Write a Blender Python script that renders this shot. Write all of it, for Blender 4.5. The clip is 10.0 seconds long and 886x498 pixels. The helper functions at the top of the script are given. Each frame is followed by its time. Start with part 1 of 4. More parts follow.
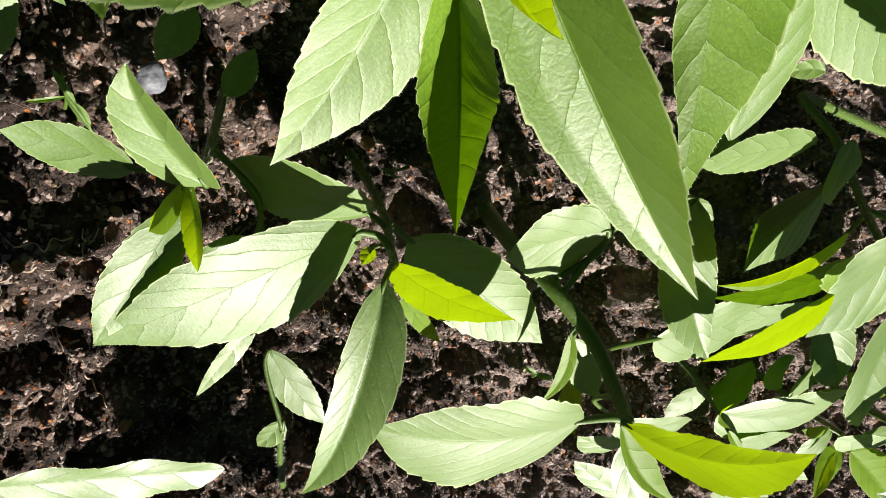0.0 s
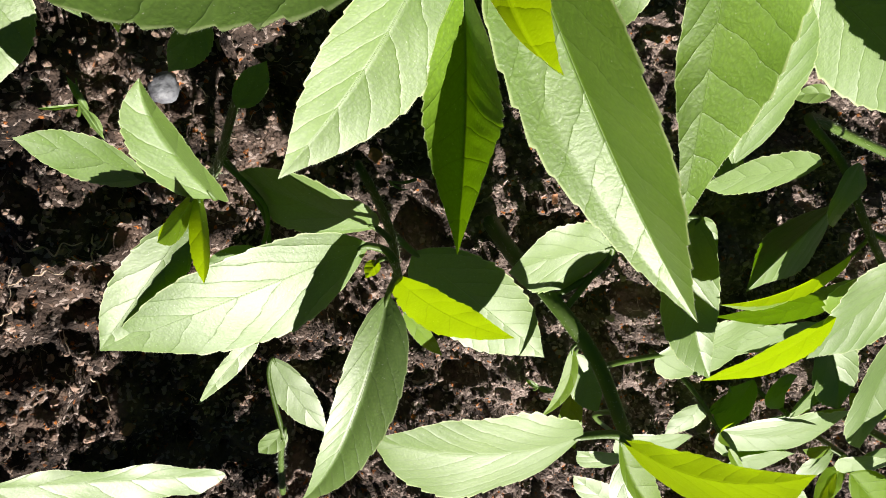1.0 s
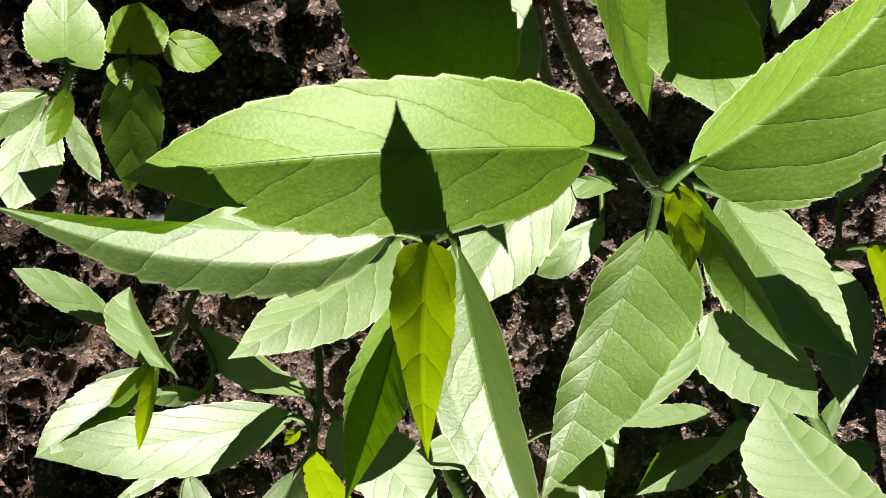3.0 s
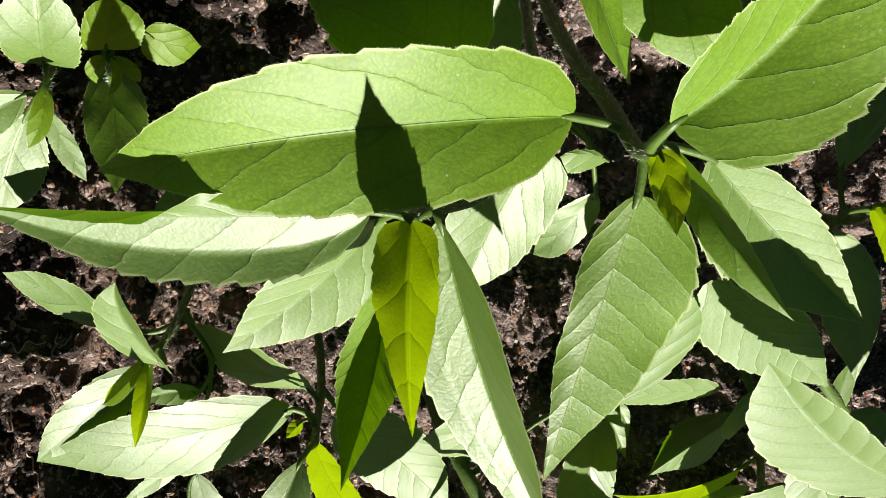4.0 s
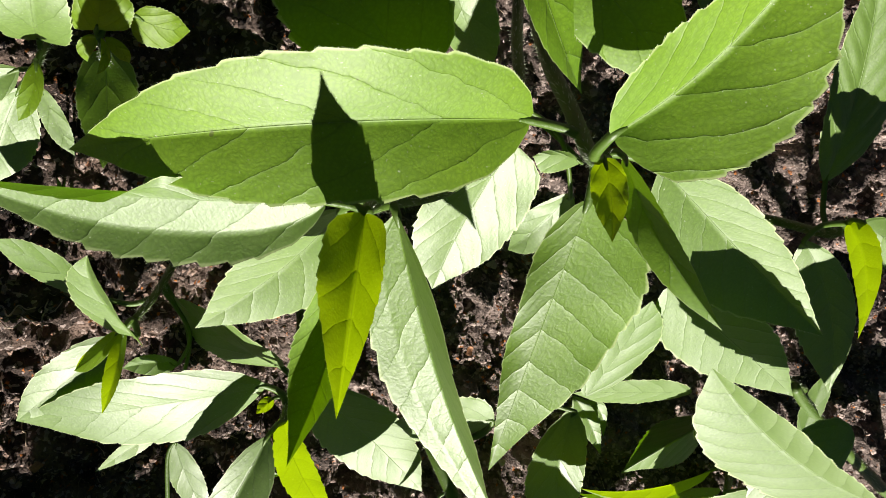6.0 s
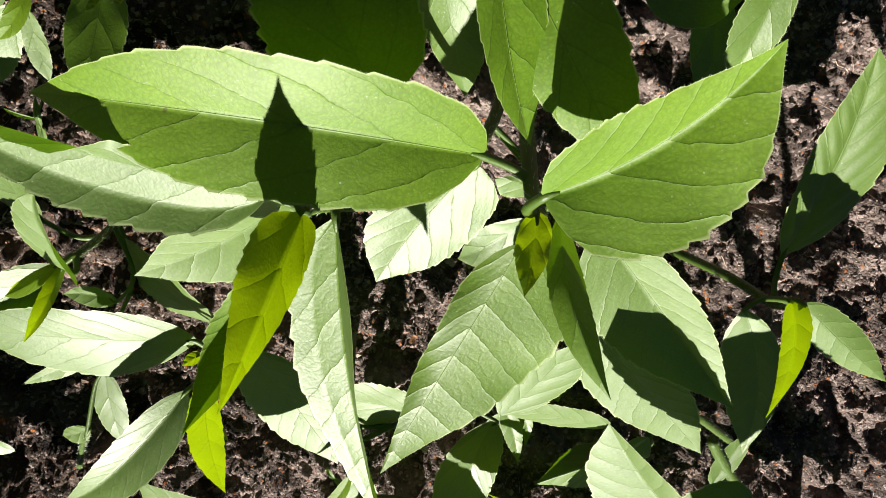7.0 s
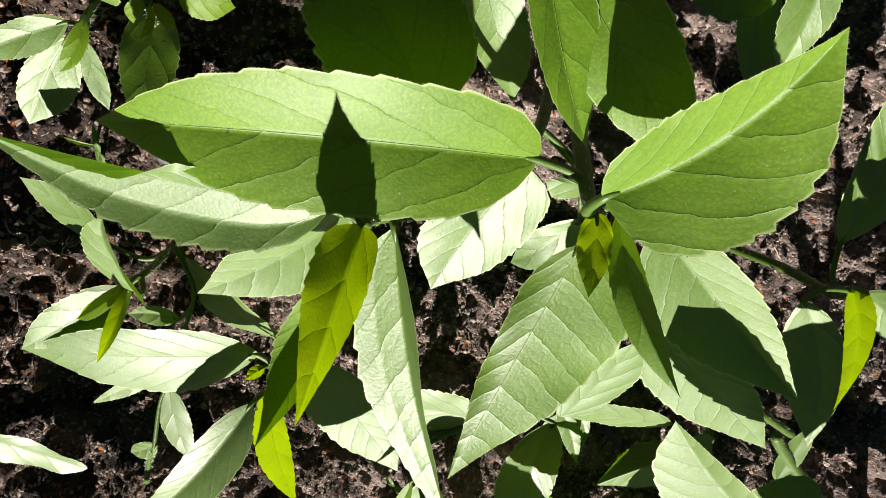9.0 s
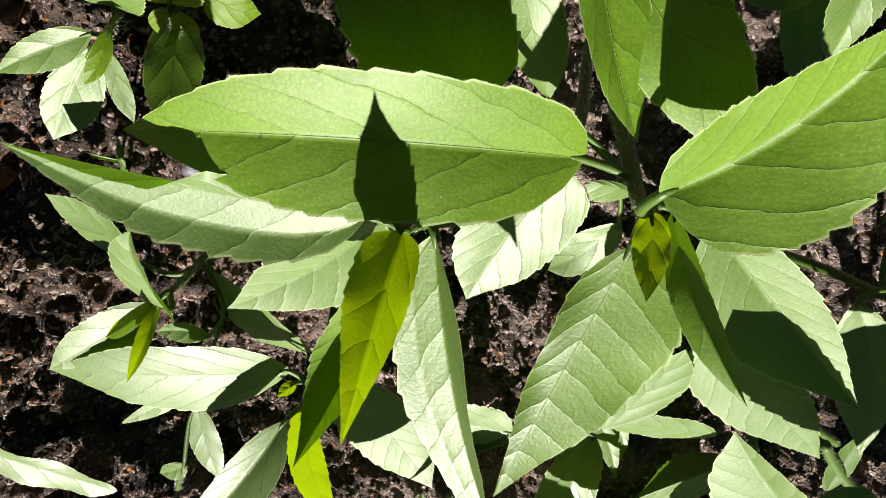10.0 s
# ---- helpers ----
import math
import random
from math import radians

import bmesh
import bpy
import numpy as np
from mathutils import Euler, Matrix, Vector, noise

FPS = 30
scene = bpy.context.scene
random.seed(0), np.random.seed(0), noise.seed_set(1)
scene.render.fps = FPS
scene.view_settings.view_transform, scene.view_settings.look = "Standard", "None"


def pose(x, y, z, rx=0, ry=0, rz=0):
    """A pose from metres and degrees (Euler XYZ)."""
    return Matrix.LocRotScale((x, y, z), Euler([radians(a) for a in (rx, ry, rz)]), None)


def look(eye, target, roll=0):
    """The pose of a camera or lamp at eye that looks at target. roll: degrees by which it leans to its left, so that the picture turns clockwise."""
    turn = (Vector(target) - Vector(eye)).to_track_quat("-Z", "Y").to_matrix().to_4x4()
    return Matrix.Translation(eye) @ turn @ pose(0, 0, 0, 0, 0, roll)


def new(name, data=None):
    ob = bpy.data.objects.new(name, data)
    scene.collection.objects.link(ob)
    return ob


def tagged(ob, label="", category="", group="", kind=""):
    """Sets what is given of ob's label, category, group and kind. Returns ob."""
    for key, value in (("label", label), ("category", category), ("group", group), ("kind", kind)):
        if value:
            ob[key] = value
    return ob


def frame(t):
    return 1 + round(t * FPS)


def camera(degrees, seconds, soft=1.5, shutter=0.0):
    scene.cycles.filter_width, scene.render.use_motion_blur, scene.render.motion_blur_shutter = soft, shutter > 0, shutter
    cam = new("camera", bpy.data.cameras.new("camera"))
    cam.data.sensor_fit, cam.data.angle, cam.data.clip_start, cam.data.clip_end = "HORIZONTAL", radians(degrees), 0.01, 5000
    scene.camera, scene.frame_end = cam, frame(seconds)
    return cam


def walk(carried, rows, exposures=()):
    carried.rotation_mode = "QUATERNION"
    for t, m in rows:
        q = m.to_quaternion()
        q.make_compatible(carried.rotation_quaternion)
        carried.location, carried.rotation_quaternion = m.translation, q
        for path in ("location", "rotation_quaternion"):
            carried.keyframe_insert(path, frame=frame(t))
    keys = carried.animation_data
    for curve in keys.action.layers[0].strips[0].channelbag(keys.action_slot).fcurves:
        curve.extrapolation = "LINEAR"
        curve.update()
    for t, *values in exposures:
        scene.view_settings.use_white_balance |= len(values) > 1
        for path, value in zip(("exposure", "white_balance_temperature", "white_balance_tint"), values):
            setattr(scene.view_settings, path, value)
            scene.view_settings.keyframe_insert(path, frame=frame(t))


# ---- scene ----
cam = camera(58.82, 10.0, soft=0.5, shutter=0.0)
# seconds, place in metres, turn in degrees
ROWS = [
    (0, -0.1606, 0.1766, 0.3456, -24.86, -24.92, -0.00),
    (0.5, -0.1619, 0.1783, 0.3446, -24.31, -24.51, -0.05),
    (1, -0.1602, 0.1807, 0.3476, -24.86, -23.86, 1.14),
    (1.5, -0.1635, 0.1958, 0.3550, -25.10, -23.09, 3.30),
    (2, -0.1596, 0.2165, 0.3551, -24.64, -20.70, 9.59),
    (2.5, -0.1638, 0.2426, 0.3640, -25.08, -19.50, 15.64),
    (3.8, -0.1611, 0.2495, 0.3674, -26.33, -20.93, 15.60),
    (4, -0.1550, 0.2441, 0.3676, -24.83, -20.46, 12.63),
    (4.5, -0.1488, 0.2356, 0.3694, -23.29, -20.70, 8.12),
    (5, -0.1520, 0.2374, 0.3739, -23.67, -20.67, 7.20),
    (5.5, -0.1486, 0.2441, 0.3794, -23.99, -20.28, 9.01),
    (6, -0.1419, 0.2528, 0.3797, -26.62, -17.84, 15.10),
    (6.2, -0.1343, 0.2578, 0.3822, -29.49, -17.02, 21.43),
    (7.3, -0.1310, 0.2763, 0.3815, -32.05, -11.15, 25.95),
    (7.5, -0.1330, 0.2748, 0.3822, -32.08, -10.94, 25.20),
    (8, -0.1414, 0.2684, 0.3854, -31.68, -11.59, 23.47),
    (8.5, -0.1416, 0.2691, 0.3852, -31.23, -11.33, 22.56),
    (9, -0.1371, 0.2734, 0.3822, -30.96, -11.32, 22.36),
    (9.5, -0.1374, 0.2701, 0.3781, -30.71, -11.04, 21.73),
    (10, -0.1390, 0.2650, 0.3727, -29.64, -10.82, 20.49),
]
walk(cam, [(t, pose(*row)) for t, *row in ROWS], exposures=[(0.0, 1.38), (2.5, 1.35), (10.0, 1.29)])

# ---- light: high sun in a clear sky ----
SUN_WAY = Vector((-0.073, 0.754, -0.653)).normalized()
world = bpy.data.worlds.new("sky")
scene.world = world
world.use_nodes = True
sky = world.node_tree.nodes.new("ShaderNodeTexSky")
sky.sky_type, sky.sun_disc = "NISHITA", False
sky.air_density, sky.dust_density, sky.ozone_density = 1.0, 0.1, 3.0
sky.sun_elevation = math.asin(-SUN_WAY.z)
sky.sun_rotation = math.atan2(-SUN_WAY.x, -SUN_WAY.y)
background = world.node_tree.nodes["Background"]
world.node_tree.links.new(sky.outputs[0], background.inputs[0])
background.inputs[1].default_value = 0.006
sun_data = bpy.data.lights.new("sun", "SUN")
sun_data.energy, sun_data.angle, sun_data.color = 5.0, radians(0.53), (1.0, 0.935, 0.875)
sun = new("sun", sun_data)
sun.matrix_world = look((0, -1.5, 1.3), Vector((0, -1.5, 1.3)) + SUN_WAY)


# ---- materials ----
class Nodes:
    """A node material written as short calls."""

    def __init__(self, name):
        self.mat = bpy.data.materials.new(name)
        self.mat.use_nodes = True
        self.tree = self.mat.node_tree
        self.tree.nodes.clear()
        self.out = self.tree.nodes.new("ShaderNodeOutputMaterial")

    def put(self, socket, value):
        if isinstance(value, bpy.types.NodeSocket):
            self.tree.links.new(value, socket)
        elif value is not None:
            socket.default_value = value

    def node(self, kind, inputs=(), **settings):
        n = self.tree.nodes.new(kind)
        if "operation" in settings:
            n.operation = settings["operation"]
        if "feature" in settings:
            n.feature = settings["feature"]
        if "data_type" in settings:
            n.data_type = settings["data_type"]
        for key, value in dict(inputs).items():
            self.put(n.inputs[key], value)
        return n

    def math(self, operation, a, b=None, c=None):
        return self.node("ShaderNodeMath", {0: a, 1: b, 2: c}, operation=operation).outputs[0]

    def noise(self, where, scale, detail=3.0, rough=0.55):
        return self.node("ShaderNodeTexNoise", {"Vector": where, "Scale": scale, "Detail": detail, "Roughness": rough}).outputs[0]

    def mix(self, factor, a, b):
        n = self.tree.nodes.new("ShaderNodeMix")
        n.data_type = "RGBA"
        for socket, value in ((n.inputs[0], factor), (n.inputs[6], a), (n.inputs[7], b)):
            self.put(socket, (*value, 1.0) if isinstance(value, tuple) and len(value) == 3 else value)
        return n.outputs[2]

    def ramp(self, value, low, high):
        n = self.node("ShaderNodeMapRange", {0: value, 1: low, 2: high, 3: 0.0, 4: 1.0})
        n.clamp = True
        return n.outputs[0]

    def bump(self, height, strength, distance, normal=None):
        return self.node("ShaderNodeBump", {"Height": height, "Strength": strength, "Distance": distance, "Normal": normal}).outputs[0]

    def close(self, shader):
        self.tree.links.new(shader, self.out.inputs[0])
        return self.mat


def leaf_material(name, blade, light_blade, through_colour, share, gloss, vein_depth=1.0, wax=0.0, mesh_depth=0.025, vein_tint=0.3):
    m = Nodes(name)
    uv = m.node("ShaderNodeSeparateXYZ", {0: m.node("ShaderNodeUVMap").outputs[0]})
    along, side = uv.outputs[0], uv.outputs[1]
    place = m.node("ShaderNodeTexCoord").outputs["Object"]
    across = m.math("ABSOLUTE", m.math("MULTIPLY_ADD", side, 2.0, -1.0))
    wobble = m.math("MULTIPLY", m.math("SUBTRACT", m.noise(place, 90.0, 3.0), 0.5), 0.45)
    chance = m.node("ShaderNodeObjectInfo").outputs["Random"]
    # the first coordinate counts the side veins, which sweep forwards from the midrib
    phase = m.math("ADD", along, wobble)
    off = m.math("SUBTRACT", 0.5, m.math("ABSOLUTE", m.math("SUBTRACT", m.math("FRACT", phase), 0.5)))
    vein = m.math("SUBTRACT", 1.0, m.ramp(off, 0.006, 0.04))
    vein = m.math("MULTIPLY", vein, m.math("SUBTRACT", 1.0, m.ramp(across, 0.6, 0.95)))
    puff = m.node("ShaderNodeMath", {0: m.ramp(off, 0.0, 0.35), 1: 0.5}, operation="POWER").outputs[0]
    rib = m.math("SUBTRACT", 1.0, m.ramp(across, 0.005, 0.012))
    lines = m.math("MAXIMUM", m.math("MULTIPLY", vein, 0.5), rib)
    warp = m.node("ShaderNodeVectorMath", {0: place, 1: m.node("ShaderNodeVectorMath", {0: m.node("ShaderNodeTexNoise", {"Vector": place, "Scale": 150.0}).outputs["Color"], 1: (0.004, 0.004, 0.004)}, operation="MULTIPLY").outputs[0]}, operation="ADD").outputs[0]
    net = m.node("ShaderNodeTexVoronoi", {"Vector": warp, "Scale": 240.0}, feature="DISTANCE_TO_EDGE").outputs["Distance"]
    tiny = m.node("ShaderNodeTexVoronoi", {"Vector": warp, "Scale": 1000.0}).outputs["Distance"]
    grain = m.noise(place, 2600.0, 2.0, 0.7)
    patch = m.ramp(m.noise(place, 45.0, 4.0), 0.3, 0.7)
    tone = m.math("ADD", m.math("MULTIPLY", patch, 0.6), m.math("MULTIPLY", chance, 0.4))
    colour = m.mix(tone, blade, light_blade)
    fine = m.math("MULTIPLY", m.math("SUBTRACT", 1.0, m.ramp(net, 0.0, 0.05)), 0.10)
    colour = m.mix(fine, colour, tuple(0.5 * c for c in blade))
    colour = m.mix(m.math("MULTIPLY", m.ramp(tiny, 0.25, 0.7), 0.35), colour, tuple(0.5 * c for c in blade))
    colour = m.mix(m.math("MULTIPLY", vein, vein_tint), colour, tuple(0.4 * c for c in blade))
    colour = m.mix(m.math("MULTIPLY", rib, 0.3), colour, (0.2, 0.30, 0.09))
    rim = m.ramp(across, 0.96, 0.985)
    colour = m.mix(m.math("MULTIPLY", rim, 0.6), colour, (0.42, 0.5, 0.22))
    speck = m.math("GREATER_THAN", m.noise(place, 1300.0, 1.0), 0.75)
    colour = m.mix(m.math("MULTIPLY", speck, 0.45), colour, (0.5, 0.55, 0.42))
    spot = m.math("GREATER_THAN", m.noise(place, 230.0, 1.0), 0.815)
    colour = m.mix(m.math("MULTIPLY", spot, 0.6), colour, (0.05, 0.03, 0.015))
    height = m.math("MULTIPLY", puff, 0.9 * vein_depth)
    height = m.math("ADD", height, m.math("MULTIPLY", m.ramp(net, 0.0, 0.16), mesh_depth))
    height = m.math("SUBTRACT", height, m.math("MULTIPLY", rib, 0.35))
    height = m.math("ADD", height, m.math("MULTIPLY", m.math("ADD", m.math("MULTIPLY", grain, 0.7), tiny), 0.075))
    normal = m.bump(height, 0.7, 0.0007)
    skin = m.node("ShaderNodeBsdfPrincipled", {"Base Color": colour, "Roughness": gloss, "Normal": normal, "Specular IOR Level": 0.30 + 1.0 * wax,
                                              "Coat Weight": wax, "Coat IOR": 1.6, "Coat Roughness": gloss, "Coat Normal": normal}).outputs[0]
    glow = m.mix(m.math("MULTIPLY", lines, 0.5), through_colour, tuple(0.55 * c for c in through_colour))
    glow = m.mix(m.math("MULTIPLY", patch, 0.25), glow, tuple(0.6 * c for c in through_colour))
    back = m.node("ShaderNodeBsdfTranslucent", {"Color": glow, "Normal": normal}).outputs[0]
    return m.close(m.node("ShaderNodeMixShader", {0: share, 1: skin, 2: back}).outputs[0])


def stem_material(name, green, brown):
    m = Nodes(name)
    place = m.node("ShaderNodeTexCoord").outputs["Object"]
    long_grain = m.noise(m.node("ShaderNodeMapping", {0: place, 3: (600.0, 600.0, 90.0)}).outputs[0], 1.0, 3.0)
    patch = m.ramp(m.noise(place, 60.0, 3.0), 0.4, 0.75)
    colour = m.mix(m.math("MULTIPLY", patch, 0.3), green, brown)
    colour = m.mix(m.math("MULTIPLY", long_grain, 0.5), colour, tuple(1.5 * c for c in green))
    normal = m.bump(long_grain, 0.5, 0.0006)
    skin = m.node("ShaderNodeBsdfPrincipled", {"Base Color": colour, "Roughness": 0.5, "Normal": normal, "Sheen Weight": 0.0}).outputs[0]
    back = m.node("ShaderNodeBsdfTranslucent", {"Color": (0.2, 0.28, 0.03, 1.0)}).outputs[0]
    return m.close(m.node("ShaderNodeMixShader", {0: 0.12, 1: skin, 2: back}).outputs[0])


def plain_material(name, colour, dark, scale, rough=0.8):
    m = Nodes(name)
    place = m.node("ShaderNodeTexCoord").outputs["Object"]
    n = m.noise(place, scale, 4.0)
    tone = m.mix(m.ramp(n, 0.35, 0.7), dark, colour)
    normal = m.bump(m.noise(place, scale * 3.0, 4.0), 0.6, 0.001)
    return m.close(m.node("ShaderNodeBsdfPrincipled", {"Base Color": tone, "Roughness": rough, "Normal": normal}).outputs[0])


def fibre_material(name, pale, dark):
    m = Nodes(name)
    pick = m.node("ShaderNodeNewGeometry").outputs["Random Per Island"]
    place = m.node("ShaderNodeTexCoord").outputs["Object"]
    tone = m.math("ADD", m.ramp(pick, 0.45, 1.0), m.math("MULTIPLY", m.noise(place, 500.0), 0.3))
    return m.close(m.node("ShaderNodeBsdfPrincipled", {"Base Color": m.mix(tone, dark, pale), "Roughness": 0.8}).outputs[0])


def soil_material(name, island=False):
    m = Nodes(name)
    place = m.node("ShaderNodeTexCoord").outputs["Object"]
    coarse, mid, fine = m.noise(place, 28.0, 5.0, 0.6), m.noise(place, 170.0, 5.0, 0.65), m.noise(place, 900.0, 4.0, 0.7)
    chance = m.node("ShaderNodeNewGeometry").outputs["Random Per Island"] if island else coarse
    across = m.node("ShaderNodeSeparateXYZ", {0: place}).outputs[0]
    # darker on one side of the plants, paler on the other, in loose patches farther out
    away = m.ramp(m.node("ShaderNodeVectorMath", {0: place}, operation="LENGTH").outputs["Value"], 0.4, 1.1)
    patches = m.math("SUBTRACT", m.noise(place, 2.3, 4.0), 0.5)
    across = m.math("ADD", m.math("MULTIPLY", across, m.math("SUBTRACT", 1.0, away)), m.math("MULTIPLY", patches, away))
    paleness = m.ramp(m.math("ADD", across, m.math("MULTIPLY", m.noise(place, 14.0, 3.0), 0.16)), -0.04, 0.12)
    dark_earth = m.mix(paleness, (0.010, 0.008, 0.007), (0.030, 0.022, 0.018))
    mid_earth = m.mix(paleness, (0.13, 0.09, 0.068) if island else (0.040, 0.028, 0.022), (0.29, 0.222, 0.186) if island else (0.15, 0.114, 0.096))
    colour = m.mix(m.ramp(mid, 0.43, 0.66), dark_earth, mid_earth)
    crust = m.mix(paleness, (0.38, 0.265, 0.205), (0.55, 0.43, 0.375))
    colour = m.mix(m.math("MULTIPLY", m.ramp(chance, 0.35, 1.0), 0.95 if island else 0.5), colour, crust)
    colour = m.mix(m.math("MULTIPLY", m.ramp(coarse, 0.5, 0.75), 0.4), colour, crust)
    cell = m.node("ShaderNodeTexVoronoi", {"Vector": place, "Scale": 480.0})
    pick = m.node("ShaderNodeSeparateColor", {0: cell.outputs["Color"]}).outputs[0]
    colour = m.mix(m.math("MULTIPLY", m.math("GREATER_THAN", pick, 0.88), 0.5), colour, (0.54, 0.44, 0.39))
    rust = m.math("MULTIPLY", m.math("LESS_THAN", pick, 0.04), m.ramp(mid, 0.45, 0.6))
    colour = m.mix(rust, colour, (0.42, 0.14, 0.03))
    height = m.math("ADD", m.math("MULTIPLY", mid, 1.0), m.math("MULTIPLY", fine, 0.5))
    height = m.math("ADD", height, m.math("MULTIPLY", cell.outputs["Distance"], -0.5))
    normal = m.bump(height, 1.0, 0.004)
    return m.close(m.node("ShaderNodeBsdfPrincipled", {"Base Color": colour, "Roughness": 0.9, "Normal": normal, "Specular IOR Level": 0.2}).outputs[0])


BLADE = leaf_material("leaf_blade", (0.096, 0.200, 0.002), (0.148, 0.266, 0.005), (0.23, 0.45, 0.001), 0.24, 0.57, 0.6, 0.26)
CRINKLED = leaf_material("crinkled_leaf_blade", (0.084, 0.172, 0.002), (0.126, 0.224, 0.008), (0.21, 0.42, 0.001), 0.22, 0.54, 0.5, 0.38, 0.06, 0.2)
# whitish glare of sunlit leaves, put into a stronger coat and bluer base
WAXY = leaf_material("waxy_leaf_blade", (0.086, 0.168, 0.012), (0.128, 0.214, 0.028), (0.19, 0.42, 0.002), 0.20, 0.56, 0.55, 0.54, 0.03, 0.2)
YOUNG = leaf_material("young_leaf_blade", (0.12, 0.225, 0.003), (0.16, 0.27, 0.006), (0.38, 0.55, 0.002), 0.40, 0.55, 0.5, 0.12)
STEM = stem_material("stem_skin", (0.052, 0.100, 0.009), (0.060, 0.062, 0.018))
HAIR = plain_material("plant_hair", (0.62, 0.66, 0.5), (0.5, 0.55, 0.4), 200.0, 0.4)
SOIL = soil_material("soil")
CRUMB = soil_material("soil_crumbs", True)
STRAW = fibre_material("dry_straw", (0.52, 0.42, 0.33), (0.10, 0.065, 0.045))
ROOT = plain_material("pale_rootlet", (0.55, 0.44, 0.33), (0.36, 0.26, 0.18), 400.0, 0.7)
DEAD = plain_material("dead_leaf", (0.30, 0.14, 0.06), (0.16, 0.07, 0.03), 260.0, 0.75)
ROCK = plain_material("grey_stone", (0.19, 0.20, 0.22), (0.06, 0.06, 0.07), 160.0, 0.6)


# ---- building helpers ----
def part(name, bm, material, parent=None, label=""):
    mesh = bpy.data.meshes.new(name)
    bm.normal_update()
    bm.to_mesh(mesh)
    bm.free()
    for poly in mesh.polygons:
        poly.use_smooth = True
    mesh.materials.append(material)
    ob = new(name, mesh)
    if parent:
        ob.parent = parent
    if label:
        ob["label"] = label
    return ob


def knot(values, places, s):
    return float(np.interp(s, places, values))


W_AT = (0.0, 0.03, 0.09, 0.18, 0.30, 0.42, 0.55, 0.68, 0.80, 0.90, 0.96, 1.0)
W_BROAD = (0.14, 0.48, 0.80, 0.95, 1.0, 1.0, 0.93, 0.75, 0.48, 0.22, 0.08, 0.0)
W_IS = (0.06, 0.22, 0.52, 0.79, 0.96, 1.0, 0.93, 0.75, 0.48, 0.22, 0.08, 0.0)


def tube(bm, points, radii, sides=8):
    """A round rod through the points, smoothed, with its ends closed."""
    pts = [Vector(p) for p in points]
    path, widths = [], []
    for i in range(len(pts) - 1):
        a, b, c, d = pts[max(i - 1, 0)], pts[i], pts[i + 1], pts[min(i + 2, len(pts) - 1)]
        for k in range(6):
            u = k / 6
            path.append(0.5 * (2 * b + (c - a) * u + (2 * a - 5 * b + 4 * c - d) * u * u + (3 * b - a - 3 * c + d) * u ** 3))
            widths.append(radii[i] + (radii[i + 1] - radii[i]) * u)
    path.append(pts[-1])
    widths.append(radii[-1])
    rings, flat = [], None
    for i, p in enumerate(path):
        way = (path[min(i + 1, len(path) - 1)] - path[max(i - 1, 0)]).normalized()
        if flat is None:
            flat = way.orthogonal()
        flat = (flat - way * flat.dot(way)).normalized()
        other = way.cross(flat)
        rings.append([bm.verts.new(p + widths[i] * (math.cos(a) * flat + math.sin(a) * other))
                      for a in (2 * math.pi * k / sides for k in range(sides))])
    for a, b in zip(rings, rings[1:]):
        for k in range(sides):
            bm.faces.new((a[k], a[(k + 1) % sides], b[(k + 1) % sides], b[k]))
    bm.faces.new(rings[0][::-1])
    bm.faces.new(rings[-1])
    return path, widths


def hairs(path, widths, parent, spacing=0.00035, length=0.0022, dense=1.0):
    """Fine pale bristles that stand off a rod."""
    rng = random.Random(len(path) * 7 + int(1e5 * abs(path[0].x)))
    verts, faces = [], []
    for i in range(len(path) - 1):
        a, b = path[i], path[i + 1]
        way = (b - a).normalized()
        flat = way.orthogonal().normalized()
        other = way.cross(flat)
        for _ in range(int(dense * (b - a).length / spacing)):
            turn, u = rng.uniform(0, 2 * math.pi), rng.random()
            out = math.cos(turn) * flat + math.sin(turn) * other
            root = a + (b - a) * u + out * widths[i] * 0.95
            tip = root + (out + way * rng.uniform(-0.5, 0.3)).normalized() * length * rng.uniform(0.5, 1.1)
            edge = out.cross(way) * 0.00006
            n = len(verts)
            verts += [root - edge, root + edge, root + way * 0.00008, tip]
            faces += [(n, n + 1, n + 3), (n + 1, n + 2, n + 3), (n + 2, n, n + 3)]
    mesh = bpy.data.meshes.new("bristles")
    mesh.from_pydata(verts, [], faces)
    mesh.materials.append(HAIR)
    ob = new("bristles", mesh)
    ob.parent = parent
    return tagged(ob, "fine pale bristles on the green stem", kind="stuff")


def plant(label, stem_points, radius, hairy=True, waxy=True, weed=False):
    root = new("weed_sprout" if weed else "sunflower_plant")
    tagged(root, label, "weed" if weed else "plant", "weed sprouts in the soil" if weed else "young sunflower plants in the bed")
    root["waxy"] = waxy
    root["stem_line"] = [c for p in stem_points for c in p]
    bm = bmesh.new()
    n = len(stem_points)
    path, widths = tube(bm, stem_points, [radius * (1.0 - 0.35 * i / (n - 1)) for i in range(n)], 10)
    stalk = part("stem", bm, STEM, root, "hairy green stem")
    if hairy:
        hairs(path, widths, stalk)
    return root


